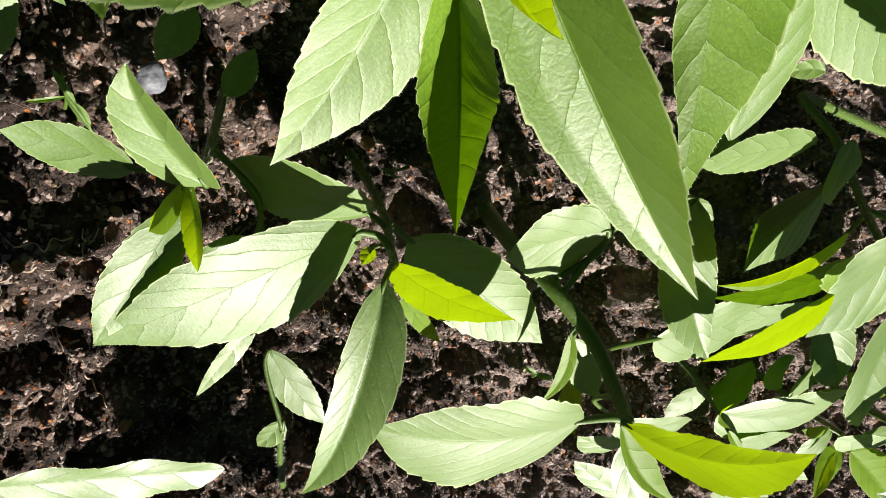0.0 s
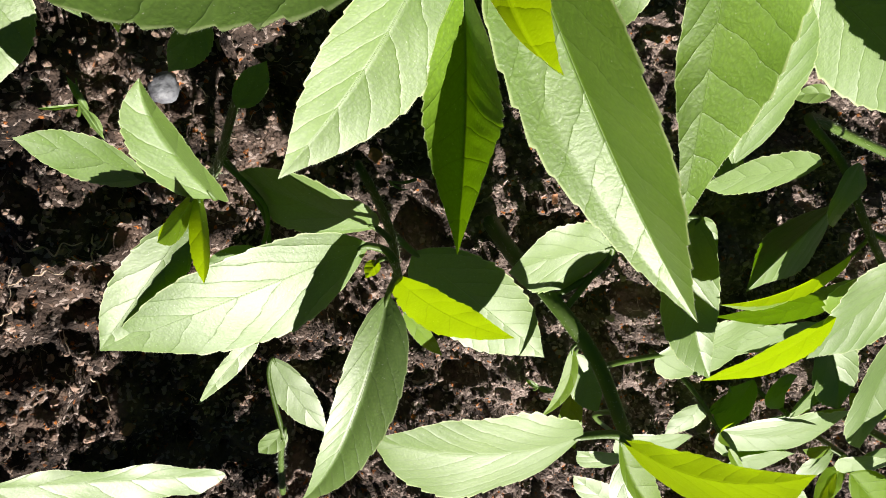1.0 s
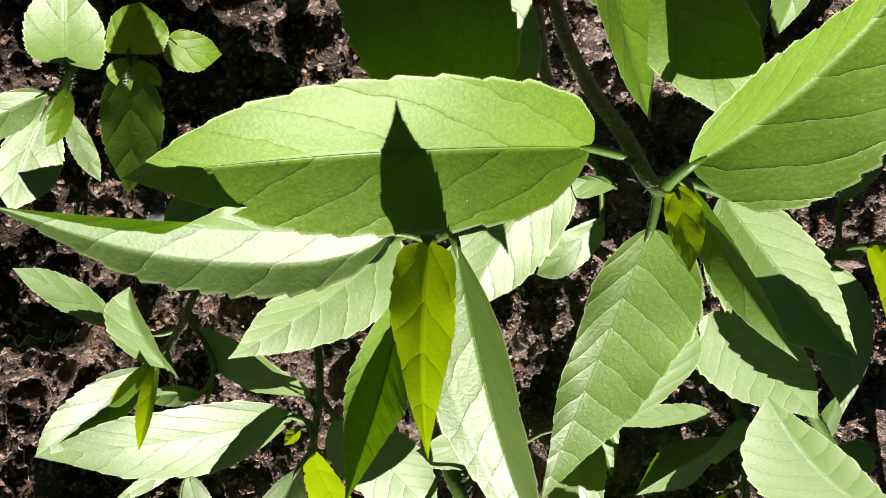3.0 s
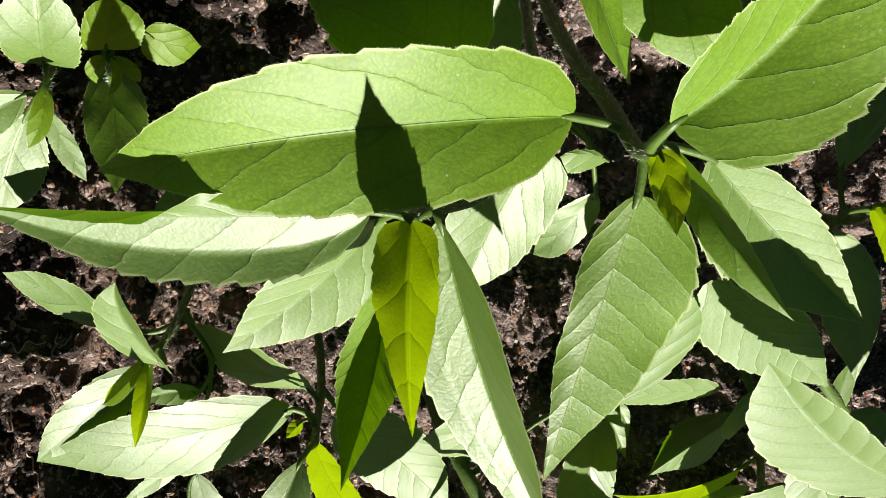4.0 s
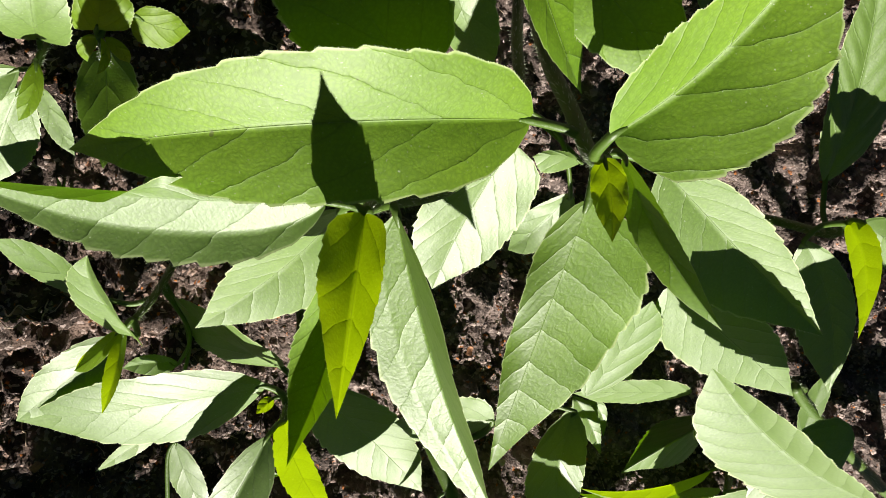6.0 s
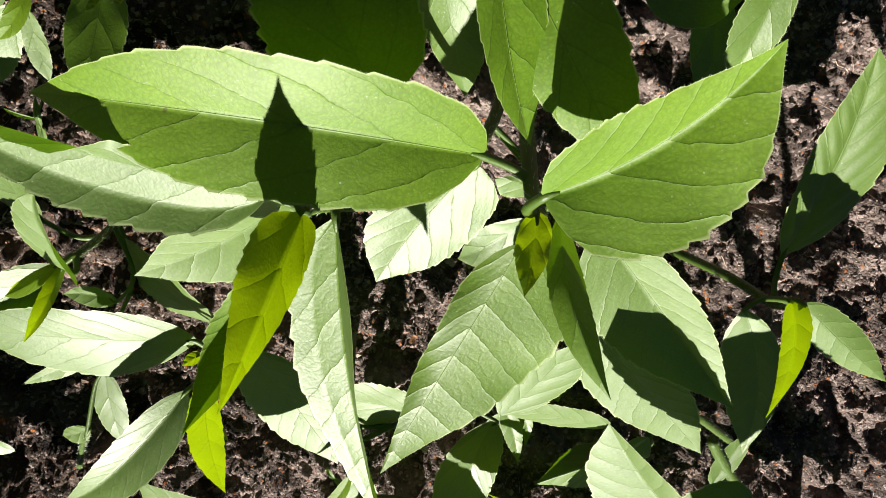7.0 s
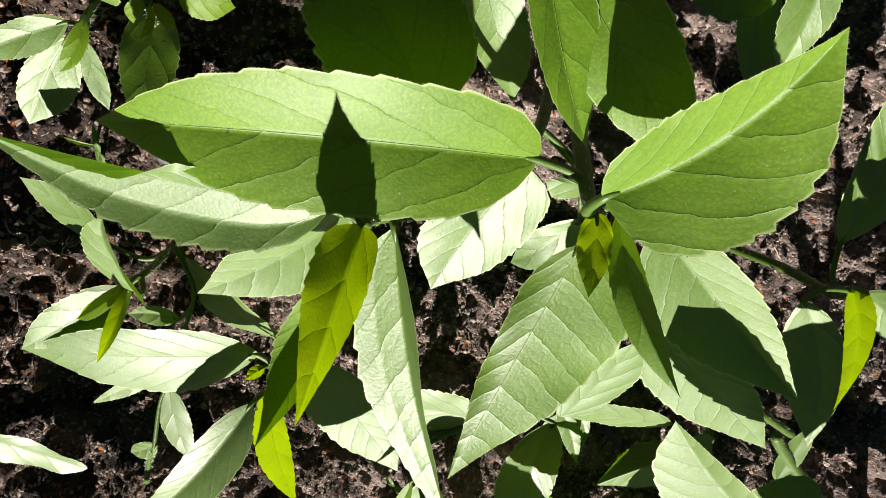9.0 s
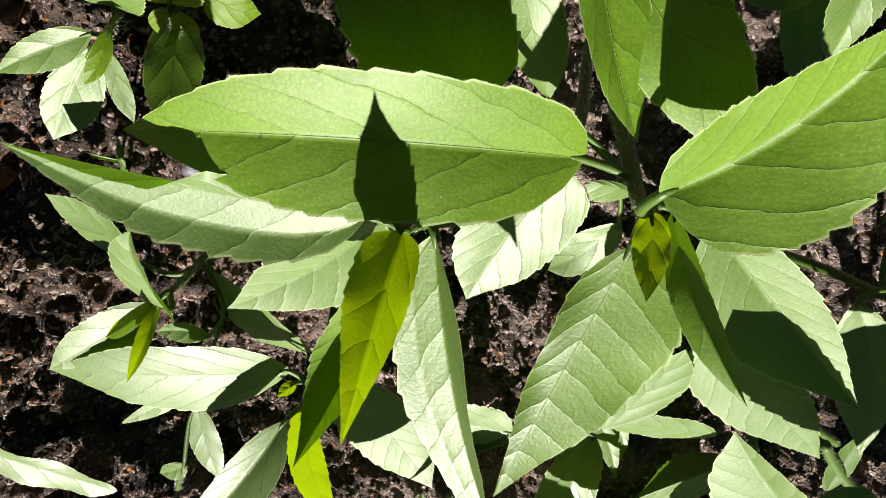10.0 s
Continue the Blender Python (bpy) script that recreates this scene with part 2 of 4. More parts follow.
def rim_bristles(edges, blade, rng):
    """Short pale hairs that fringe a leaf's two margins."""
    verts, faces = [], []
    for edge in edges:
        for (a, out), (b, _) in zip(edge[4:], edge[5:-1]):
            way = (b - a).normalized()
            for _ in range(max(1, int((b - a).length / 0.0005))):
                start = a.lerp(b, rng.random())
                tip = start + (out + 0.7 * way + Vector((0, 0, rng.uniform(0.0, 0.5)))).normalized() * rng.uniform(0.0003, 0.0008)
                n = len(verts)
                verts += [start - way * 0.00005, start + way * 0.00005, start + Vector((0, 0, 0.0001)), tip]
                faces += [(n, n + 1, n + 3), (n + 1, n + 2, n + 3), (n + 2, n, n + 3)]
    mesh = bpy.data.meshes.new("bristles")
    mesh.from_pydata(verts, [], faces)
    mesh.materials.append(HAIR)
    ob = new("bristles", mesh)
    ob.parent = blade
    tagged(ob, "fine pale bristles along the leaf margin", kind="stuff")


def leaf(root, base, mid, tip, left, right, young=False, broad=0.3, curl_right=0.0, curl_from=0.5, curl_at=0.0, rim_left=0.0, rim_right=0.0, camber=0.05, wave=0.025, quilted=0.013, veins=None, sweep=None, at=0.42, teeth=13, label="", stalk=True, rugose=False, waxy=None, blunt=0.0):
    """A toothed, veined blade: midrib from base over mid to tip; left and right reach from mid to the margins."""
    base, mid, tip, left, right = (Vector(v) for v in (base, mid, tip, left, right))
    bend = (mid - (1 - at) ** 2 * base - at * at * tip) / (2 * at * (1 - at))
    rng = random.Random(int(1e4 * (base.x + 3 * tip.y + 7 * mid.z)))
    rows, half = 84, 8
    bm = bmesh.new()
    uv = bm.loops.layers.uv.new("UVMap")
    shift, roll = rng.random() * 6, rng.uniform(0.9, 1.1)
    grid, spots = [], {}
    bite = [rng.uniform(0.035, 0.095) for _ in range(16)]
    profile = [a + broad * (b - a) for a, b in zip(W_IS, W_BROAD)]
    places = [a + (at - 0.42) * math.sin(math.pi * a) for a in W_AT]
    mid_way = (2 * (1 - at) * (bend - base) + 2 * at * (tip - bend)).normalized()
    left, right = (v - mid_way * v.dot(mid_way) for v in (left, right))
    spread = right - left
    size = 0.5 * (left.length + right.length)
    reach_along = (mid - base).length + (tip - mid).length
    veins = veins or min(11.0, max(3.0, reach_along / 0.016))
    sweep = sweep or 1.7 * veins * size / reach_along
    if size > 0.013:
        half = 14
    else:
        quilted = quilted * max(0.25, size / 0.016)
    for i in range(rows + 1):
        s = i / rows
        p = (1 - s) ** 2 * base + 2 * s * (1 - s) * bend + s * s * tip
        way = (2 * (1 - s) * (bend - base) + 2 * s * (tip - bend)).normalized()
        w = knot(profile, places, s * (1 - 0.2 * blunt))
        if blunt:
            w *= min(1.0, ((1 - s) / 0.1) ** 0.5)
        turn = mid_way.rotation_difference(way)
        line = []
        for j in range(-half, half + 1):
            v = j / half
            side = left if v < 0 else right
            out = turn @ side
            rolled = None
            bend_up = (0.0 if v < 0 else -curl_right) * max(0.0, min(1.0, (s - curl_from) / 0.15 + 0.5))
            if bend_up:
                rolled = Matrix.Rotation(radians(-bend_up), 3, way) @ out
            up = way.cross(turn @ spread).normalized()
            if up.z < 0:
                up = -up
            a = abs(v)
            reach = a
            if a == 1.0 and 0.1 < s < 0.97:
                reach += bite[int(s * teeth + (0.5 if v < 0 else 0.0)) % 16] * ((s * teeth + (0.5 if v < 0 else 0.0)) % 1.0 - 0.5) * min(1, (s - 0.1) * 8)
            q = p + out * reach * w
            if rolled is not None and reach > curl_at:
                q = p + (out * curl_at + rolled * (reach - curl_at)) * w
            rim = rim_left if v < 0 else rim_right
            if rim and a > 0.65:
                q += up * (reach - 0.65) * w * side.length * math.tan(radians(rim))
            arch = camber * size * w * 4 * a * (1 - a) * 0.5
            phase = s * veins - sweep * w * (0.75 * a + 0.25 * a * a) + 3.0
            quilt = quilted * size * w * abs(math.sin(math.pi * phase)) * min(1.0, 2.5 * a) * (1.2 - a)
            ripple = wave * size * a * a * math.sin(2 * math.pi * (s * 2.6 * roll + (0.3 if v < 0 else 0.0)) + shift) * w
            q = q + up * (arch + quilt + ripple)
            vert = bm.verts.new(q)
            spots[vert] = (phase, 0.5 + 0.5 * v)
            line.append(vert)
        grid.append(line)
    for a, b in zip(grid, grid[1:]):
        for j in range(2 * half):
            face = bm.faces.new((a[j], b[j], b[j + 1], a[j + 1]))
            for loop in face.loops:
                loop[uv].uv = spots[loop.vert]
    edges = [[(g[k].co.copy(), (g[k].co - g[k2].co).normalized()) for g in grid] for k, k2 in ((0, 1), (-1, -2))]
    blade = part("leaf", bm, YOUNG if young else CRINKLED if rugose else WAXY if (root["waxy"] if waxy is None else waxy) else BLADE, root, label)
    if size > 0.011:
        rim_bristles(edges, blade, rng)
    if stalk:
        line = root["stem_line"]
        nodes = [Vector(line[k:k + 3]) for k in range(0, len(line), 3)]
        near, gap = None, 1e9
        for a, b in zip(nodes, nodes[1:]):
            for k in range(9):
                q = a + (b - a) * k / 8
                if (q - base).length < gap:
                    near, gap = q, (q - base).length
        if 0.002 < gap < 0.09:
            r = 0.0007 + 0.03 * size
            start = base + (bend - base).normalized() * 0.004
            pull = base - (bend - base).normalized() * gap * 0.4
            bm = bmesh.new()
            path, widths = tube(bm, [near, near.lerp(pull, 0.55), base, start], [r * 1.35, r * 1.1, r, r * 0.4], 7)
            part("petiole", bm, STEM, blade)
    return blade


# ---- the bed of soil ----
def soil_height(x, y):
    v = Vector((x, y, 0.0))
    h = 0.018 * noise.fractal(v * 7.0, 1.0, 2.0, 4)
    h += 0.015 * noise.fractal(v * 34.0 + Vector((3, 1, 0)), 0.9, 2.1, 4)
    bent = v + 0.004 * noise.noise_vector(v * 90.0)
    far, cells = noise.voronoi(bent * 95.0)
    h += 0.0080 * noise.cell(cells[0] * 3.7) * max(0.0, 1.0 - 1.5 * far[0])
    small, _ = noise.voronoi(bent * 260.0)
    h += 0.0030 * max(0.0, 1.0 - 1.6 * small[0])
    hole = noise.noise(v * 30.0 + Vector((9, 4, 2)))
    pit = noise.noise(v * 95.0 + Vector((1, 7, 3)))
    return h - 0.050 * max(0.0, hole - 0.2) - 0.022 * max(0.0, pit - 0.3)


def ground():
    def line(lo, hi):
        inner = np.arange(lo, hi, 0.0019)
        step, outer_hi, outer_lo = 0.004, [hi], [lo]
        while outer_hi[-1] < 60:
            outer_hi.append(outer_hi[-1] + step)
            outer_lo.append(outer_lo[-1] - step)
            step *= 1.3
        return [*outer_lo[::-1], *inner[1:], *outer_hi]

    xs, ys = line(-0.33, 0.50), line(-0.36, 0.42)
    verts = [(x, y, soil_height(x, y) * min(1.0, max(0.0, 1.9 - 2.0 * max(abs(x), abs(y))))) for y in ys for x in xs]
    n = len(xs)
    faces = [(j * n + i, j * n + i + 1, j * n + n + i + 1, j * n + n + i) for j in range(len(ys) - 1) for i in range(n - 1)]
    mesh = bpy.data.meshes.new("ground")
    mesh.from_pydata(verts, [], faces)
    mesh.polygons.foreach_set("use_smooth", [True] * len(mesh.polygons))
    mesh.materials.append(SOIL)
    return tagged(new("ground", mesh), "dark crumbly garden soil with clods and holes", "soil", kind="structure")


ground()


def crumbs():
    """Loose crumbs and clods of earth."""
    rng = random.Random(5)
    verts, faces = [], []
    shape = [(1, 0, 0), (-1, 0, 0), (0, 1, 0), (0, -1, 0), (0, 0, 1), (0.6, 0.6, 0.55), (-0.6, 0.6, 0.5), (-0.6, -0.6, 0.55), (0.6, -0.6, 0.5), (0, 0, -0.6)]
    tris = [(0, 5, 8), (5, 4, 8), (4, 7, 8), (4, 6, 7), (4, 5, 6), (2, 6, 5), (1, 7, 6), (3, 8, 7), (0, 2, 5), (2, 1, 6), (1, 3, 7), (3, 0, 8),
            (0, 9, 2), (2, 9, 1), (1, 9, 3), (3, 9, 0)]
    for _ in range(80000):
        x, y = rng.uniform(-0.31, 0.46), rng.uniform(-0.33, 0.38)
        if noise.noise(Vector((x * 18, y * 18, 4))) < -0.12 and rng.random() < 0.6:
            continue
        r = 0.0004 + 0.0024 * rng.random() ** 7
        turn = Euler((rng.uniform(-0.6, 0.6), rng.uniform(-0.6, 0.6), rng.uniform(0, 6.28))).to_matrix()
        at = Vector((x, y, soil_height(x, y) + r * 0.25))
        n = len(verts)
        verts += [at + turn @ Vector([c * r * rng.uniform(0.5, 1.5) for c in p]) for p in shape]
        faces += [(n + a, n + b, n + c) for a, b, c in tris]
    mesh = bpy.data.meshes.new("soil_crumbs")
    mesh.from_pydata(verts, [], faces)
    mesh.materials.append(CRUMB)
    tagged(new("soil_crumbs", mesh), "loose brown crumbs and clods of earth", "soil crumbs", kind="stuff")


crumbs()


def litter():
    """Rootlets, fibres and bits of straw on the soil."""
    rng = random.Random(11)
    verts, faces = [], []
    for _ in range(9000):
        x, y = rng.uniform(-0.30, 0.40), rng.uniform(-0.30, 0.36)
        turn, n = rng.uniform(0, 6.28), 0.002 + 0.012 * rng.random() ** 2
        r, lift = 0.00007 + 0.00035 * rng.random() ** 4, rng.uniform(0.0004, 0.0028)
        ring = []
        for k in range(5):
            at = Vector((x, y, soil_height(x, y) + lift + rng.uniform(-0.0006, 0.0006)))
            out = Vector((-math.sin(turn), math.cos(turn), 0.0)) * r * (1.0 - 0.12 * k)
            m = len(verts)
            verts += [at - out, at + out, at + Vector((0, 0, 1.6 * r))]
            ring.append(m)
            turn += rng.uniform(-0.9, 0.9)
            x, y = x + n / 4 * math.cos(turn), y + n / 4 * math.sin(turn)
        for a, b in zip(ring, ring[1:]):
            faces += [(a, b, b + 2, a + 2), (a + 1, a + 2, b + 2, b + 1)]
    mesh = bpy.data.meshes.new("straw_litter")
    mesh.from_pydata(verts, [], faces)
    mesh.materials.append(STRAW)
    tagged(new("straw_litter", mesh), "pale rootlets and straw bits on the soil", "litter", kind="stuff")


litter()


def stone(x, y, r):
    rng = random.Random(int(1e4 * x))
    bm = bmesh.new()
    bmesh.ops.create_icosphere(bm, subdivisions=3, radius=r)
    for v in bm.verts:
        v.co *= 1 + 0.25 * noise.noise(v.co * (1.3 / r)) + 0.06 * noise.noise(v.co * (5 / r))
        v.co.z *= 0.6
        v.co += Vector((x, y, soil_height(x, y) + r * 0.3))
    tagged(part("stone", bm, ROCK), "small grey garden stone half sunk in soil", "stone", "stones on the soil")


stone(-0.134, 0.107, 0.0062)
stone(0.021, 0.118, 0.0040)
stone(-0.207, 0.062, 0.0034)


def rootlet(x, y, turn, length):
    """One pale, winding rootlet that lies on the soil."""
    rng = random.Random(int(1e4 * (x + y)))
    pts = []
    for k in range(8):
        pts.append((x, y, soil_height(x, y) + 0.0026))
        turn += 0.9 * math.sin(2.1 * k) + rng.uniform(-0.3, 0.3)
        x, y = x + length / 8 * math.cos(turn), y + length / 8 * math.sin(turn)
    bm = bmesh.new()
    tube(bm, pts, [0.0003, 0.0004, 0.0005, 0.0004, 0.0004, 0.0003, 0.0003, 0.0002], 5)
    tagged(part("rootlet", bm, ROOT), "pale winding rootlet lying on dark soil", "root", "rootlets on the soil")


rootlet(-0.183, -0.036, -1.3, 0.020)
rootlet(-0.198, 0.050, -1.0, 0.030)
rootlet(-0.205, 0.030, 0.2, 0.026)
rootlet(-0.170, 0.046, -2.0, 0.022)
rootlet(0.012, 0.030, 0.6, 0.016)
rootlet(0.075, 0.160, -0.5, 0.018)
rootlet(-0.212, 0.012, 0.9, 0.018)


def flake(x, y, turn, size):
    """A curled brown scrap of dead leaf."""
    bm = bmesh.new()
    rows = []
    for i in range(9):
        s = i / 8
        w = size * 0.42 * math.sin(math.pi * min(1.0, s * 0.92 + 0.06)) ** 0.7
        line = []
        for j in (-2, -1, 0, 1, 2):
            u, v = (s - 0.5) * size, j / 2 * w * (1 + 0.12 * math.sin(9 * s + j))
            px, py = x + u * math.cos(turn) - v * math.sin(turn), y + u * math.sin(turn) + v * math.cos(turn)
            line.append(bm.verts.new((px, py, soil_height(x, y) + 0.003 + 0.25 * abs(v) + 0.0012 * math.sin(5 * s + 1))))
        rows.append(line)
    for a, b in zip(rows, rows[1:]):
        for j in range(4):
            bm.faces.new((a[j], b[j], b[j + 1], a[j + 1]))
    tagged(part("dead_leaf_scrap", bm, DEAD), "curled brown scrap of dead leaf on the soil", "dead leaf", "dead leaf scraps")


flake(-0.222, 0.062, 0.4, 0.016)
flake(-0.196, 0.038, 1.2, 0.006)
flake(-0.170, -0.058, 0.3, 0.007)
flake(-0.038, 0.062, 2.0, 0.008)
flake(0.060, 0.030, 0.9, 0.006)


# ---- the plants ----

host = plant("tall young sunflower plant with broad toothed leaves", [(0.0311, 0.2558, 0.0000), (0.0077, 0.2345, 0.0700), (-0.0105, 0.2219, 0.1300), (-0.0204, 0.2146, 0.1720), (-0.0223, 0.2071, 0.1930), (-0.0283, 0.2103, 0.2100)], 0.0032, waxy=False)
leaf(host, (-0.0388, 0.2114, 0.1830), (-0.0988, 0.2025, 0.1900), (-0.1565, 0.1764, 0.1600), (0.0020, -0.0197, 0.0065), (-0.0064, 0.0193, 0.0080), camber=0.06, veins=5.0, sweep=1.9, at=0.46, broad=0.8)
leaf(host, (-0.0375, 0.2197, 0.2230), (-0.0237, 0.2432, 0.2320), (-0.0214, 0.2760, 0.2470), (-0.0168, 0.0091, 0.0098), (0.0103, -0.0190, 0.0123), broad=0.8, at=0.44)
leaf(host, (-0.0224, 0.1959, 0.2000), (-0.0236, 0.1635, 0.2000), (-0.0254, 0.1013, 0.2000), (0.0319, 0.0042, -0.0010), (-0.0077, -0.0045, -0.0047), broad=0.5, at=0.34, rugose=True, wave=0.06, quilted=0.003, veins=9, sweep=1.7)
leaf(host, (-0.0197, 0.2111, 0.2050), (-0.0181, 0.1977, 0.2290), (-0.0030, 0.1819, 0.2450), (0.0043, 0.0035, -0.0051), (-0.0031, -0.0035, -0.0049), at=0.5)
leaf(host, (-0.0308, 0.2115, 0.2130), (-0.0315, 0.2052, 0.2220), (-0.0321, 0.1957, 0.2300), (0.0018, 0.0028, 0.0040), (-0.0051, 0.0003, -0.0020), young=True, wave=0.09, at=0.47)
leaf(host, (-0.0026, 0.2087, 0.2000), (0.0400, 0.1864, 0.1900), (0.1045, 0.1523, 0.1870), (0.0069, 0.0094, 0.0080), (-0.0031, -0.0225, -0.0020), at=0.4, waxy=True)
leaf(host, (-0.0666, 0.2750, 0.1700), (-0.0460, 0.2540, 0.2030), (-0.0113, 0.2290, 0.2160), (0.0148, 0.0053, 0.0130), (-0.0060, -0.0110, -0.0050), stalk=False, at=0.5)
leaf(host, (-0.0729, 0.2726, 0.2000), (-0.0590, 0.2500, 0.2050), (-0.0363, 0.2245, 0.2020), (0.0111, 0.0046, -0.0038), (-0.0074, -0.0023, 0.0045), stalk=False, at=0.44)

host = plant("young sunflower plant with a yellow-green growing tip", [(0.0254, 0.2390, 0.0100), (0.0084, 0.2199, 0.0600), (-0.0119, 0.1998, 0.1200), (-0.0431, 0.1805, 0.1550), (-0.0749, 0.1794, 0.1800), (-0.0815, 0.1804, 0.1900)], 0.0028, waxy=False)
leaf(host, (-0.0924, 0.1809, 0.1870), (-0.1315, 0.1730, 0.1780), (-0.1847, 0.1669, 0.1650), (-0.0003, -0.0169, -0.0060), (0.0011, 0.0080, 0.0045), broad=0.5, curl_right=-80, at=0.43, rim_left=46, curl_from=0.5, curl_at=0.25, waxy=True)
leaf(host, (-0.0826, 0.1729, 0.1700), (-0.0899, 0.1389, 0.1420), (-0.1127, 0.0994, 0.1180), (0.0142, -0.0114, 0.0010), (-0.0146, 0.0046, 0.0030), at=0.46, waxy=True)
leaf(host, (-0.0817, 0.1798, 0.1900), (-0.0850, 0.1661, 0.2060), (-0.0965, 0.1564, 0.2490), (0.0040, 0.0064, 0.0080), (-0.0123, 0.0050, 0.0060), young=True, wave=0.09, at=0.31, broad=0.7)
leaf(host, (-0.0839, 0.1638, 0.1870), (-0.0807, 0.1313, 0.1830), (-0.0922, 0.1076, 0.2050), (0.0010, 0.0113, 0.0170), (-0.0126, 0.0037, 0.0040), quilted=0.06, at=0.49, veins=8, sweep=1.6)
leaf(host, (-0.0699, 0.1776, 0.1820), (-0.0522, 0.1401, 0.1870), (-0.0019, 0.0621, 0.1880), (-0.0049, 0.0101, 0.0292), (-0.0128, -0.0042, -0.0064), at=0.31, rim_right=35, veins=9, sweep=1.5, waxy=False, rugose=True, quilted=0.006)
leaf(host, (-0.0116, 0.1889, 0.1250), (-0.0163, 0.1542, 0.1130), (-0.0188, 0.1174, 0.1050), (0.0218, -0.0025, 0.0020), (-0.0228, -0.0154, -0.0030), broad=1.0, at=0.5, waxy=True)
leaf(host, (0.0279, 0.1694, 0.1100), (0.0229, 0.1481, 0.1000), (0.0129, 0.1369, 0.1000), (0.0066, -0.0077, 0.0014), (-0.0073, 0.0074, 0.0014), at=0.6, waxy=True)
leaf(host, (0.0217, 0.1856, 0.1200), (0.0066, 0.1880, 0.1250), (-0.0025, 0.1860, 0.1250), (0.0078, -0.0084, -0.0050), (-0.0023, 0.0017, 0.0000), at=0.6, waxy=True)
leaf(host, (-0.0719, 0.2130, 0.1760), (-0.0943, 0.2344, 0.1780), (-0.1187, 0.2567, 0.1700), (-0.0203, -0.0078, 0.0030), (0.0169, 0.0126, 0.0030), broad=1.0, at=0.48)
leaf(host, (-0.0628, 0.2567, 0.1200), (-0.0429, 0.2317, 0.1200), (-0.0200, 0.2061, 0.1050), (0.0092, 0.0054, 0.0050), (-0.0052, -0.0075, -0.0100), stalk=False, at=0.46, waxy=True)

host = plant("small sunflower plant with pale lance-shaped leaves", [(-0.0489, 0.0605, 0.0000), (-0.0536, 0.0574, 0.0400), (-0.0619, 0.0581, 0.0800), (-0.0691, 0.0574, 0.1040), (-0.0717, 0.0560, 0.1150)], 0.0022)
leaf(host, (-0.0799, 0.0657, 0.1040), (-0.1248, 0.0556, 0.1060), (-0.1721, 0.0349, 0.0890), (0.0188, -0.0210, -0.0061), (0.0047, 0.0196, 0.0050), at=0.46)
leaf(host, (-0.0709, 0.0650, 0.0880), (-0.0992, 0.0802, 0.0900), (-0.1188, 0.0884, 0.0750), (-0.0042, -0.0140, -0.0120), (0.0030, 0.0106, 0.0100), at=0.56)
leaf(host, (-0.0719, 0.0550, 0.1100), (-0.0725, 0.0625, 0.1520), (-0.0684, 0.0738, 0.1921), (0.0052, 0.0032, 0.0010), (-0.0064, -0.0034, 0.0020), young=True, at=0.48, wave=0.08)
leaf(host, (-0.0794, 0.0553, 0.1240), (-0.0904, 0.0223, 0.1280), (-0.1082, -0.0519, 0.0920), (0.0142, 0.0139, 0.0109), (-0.0104, 0.0013, 0.0010), quilted=0.07, at=0.3, veins=9, sweep=1.6)
leaf(host, (-0.0498, 0.0453, 0.0750), (-0.0088, 0.0040, 0.0600), (0.0337, -0.0396, 0.0500), (0.0020, 0.0253, 0.0060), (-0.0155, -0.0150, -0.0040), at=0.49)
leaf(host, (-0.0719, 0.0462, 0.1200), (-0.0602, 0.0279, 0.1100), (-0.0475, 0.0098, 0.1000), (0.0021, 0.0022, 0.0005), (-0.0037, -0.0008, 0.0005), young=True, at=0.5)
leaf(host, (-0.0745, 0.0568, 0.1000), (-0.0785, 0.0564, 0.1050), (-0.0825, 0.0560, 0.1100), (0.0030, -0.0004, 0.0005), (-0.0033, 0.0020, 0.0005), young=True, at=0.5)

host = plant("small sunflower seedling with folded pale leaves", [(-0.1033, 0.0984, 0.0000), (-0.1146, 0.0947, 0.0400), (-0.1255, 0.0957, 0.0850), (-0.1338, 0.0995, 0.1150)], 0.002)
leaf(host, (-0.1492, 0.0942, 0.0880), (-0.1673, 0.1024, 0.0810), (-0.1858, 0.1090, 0.0780), (0.0030, -0.0115, -0.0030), (0.0014, 0.0081, 0.0040), at=0.52)
leaf(host, (-0.1327, 0.0983, 0.1240), (-0.1437, 0.1174, 0.1350), (-0.1499, 0.1389, 0.1460), (-0.0114, 0.0009, -0.0020), (0.0026, 0.0059, 0.0150), broad=1.0, at=0.38)
leaf(host, (-0.1366, 0.0998, 0.1200), (-0.1380, 0.0888, 0.1300), (-0.1411, 0.0837, 0.1500), (0.0021, -0.0011, -0.0020), (-0.0036, -0.0001, -0.0020), young=True, at=0.41)
leaf(host, (-0.1375, 0.0991, 0.1200), (-0.1441, 0.0950, 0.1300), (-0.1509, 0.0934, 0.1400), (0.0028, -0.0049, -0.0050), (-0.0008, 0.0009, -0.0050), young=True, at=0.51)
leaf(host, (-0.1384, 0.0831, 0.1000), (-0.1544, 0.0624, 0.1000), (-0.1719, 0.0370, 0.0920), (0.0110, -0.0019, 0.0010), (-0.0061, 0.0097, 0.0010), at=0.45)
leaf(host, (-0.1129, 0.0593, 0.0800), (-0.1236, 0.0559, 0.0750), (-0.1347, 0.0491, 0.0700), (-0.0019, -0.0062, 0.0008), (0.0004, 0.0048, 0.0008), at=0.47)
leaf(host, (-0.1156, 0.0217, 0.0750), (-0.1260, 0.0074, 0.0700), (-0.1409, -0.0154, 0.0600), (0.0041, -0.0021, 0.0006), (-0.0026, 0.0037, 0.0006), at=0.39)

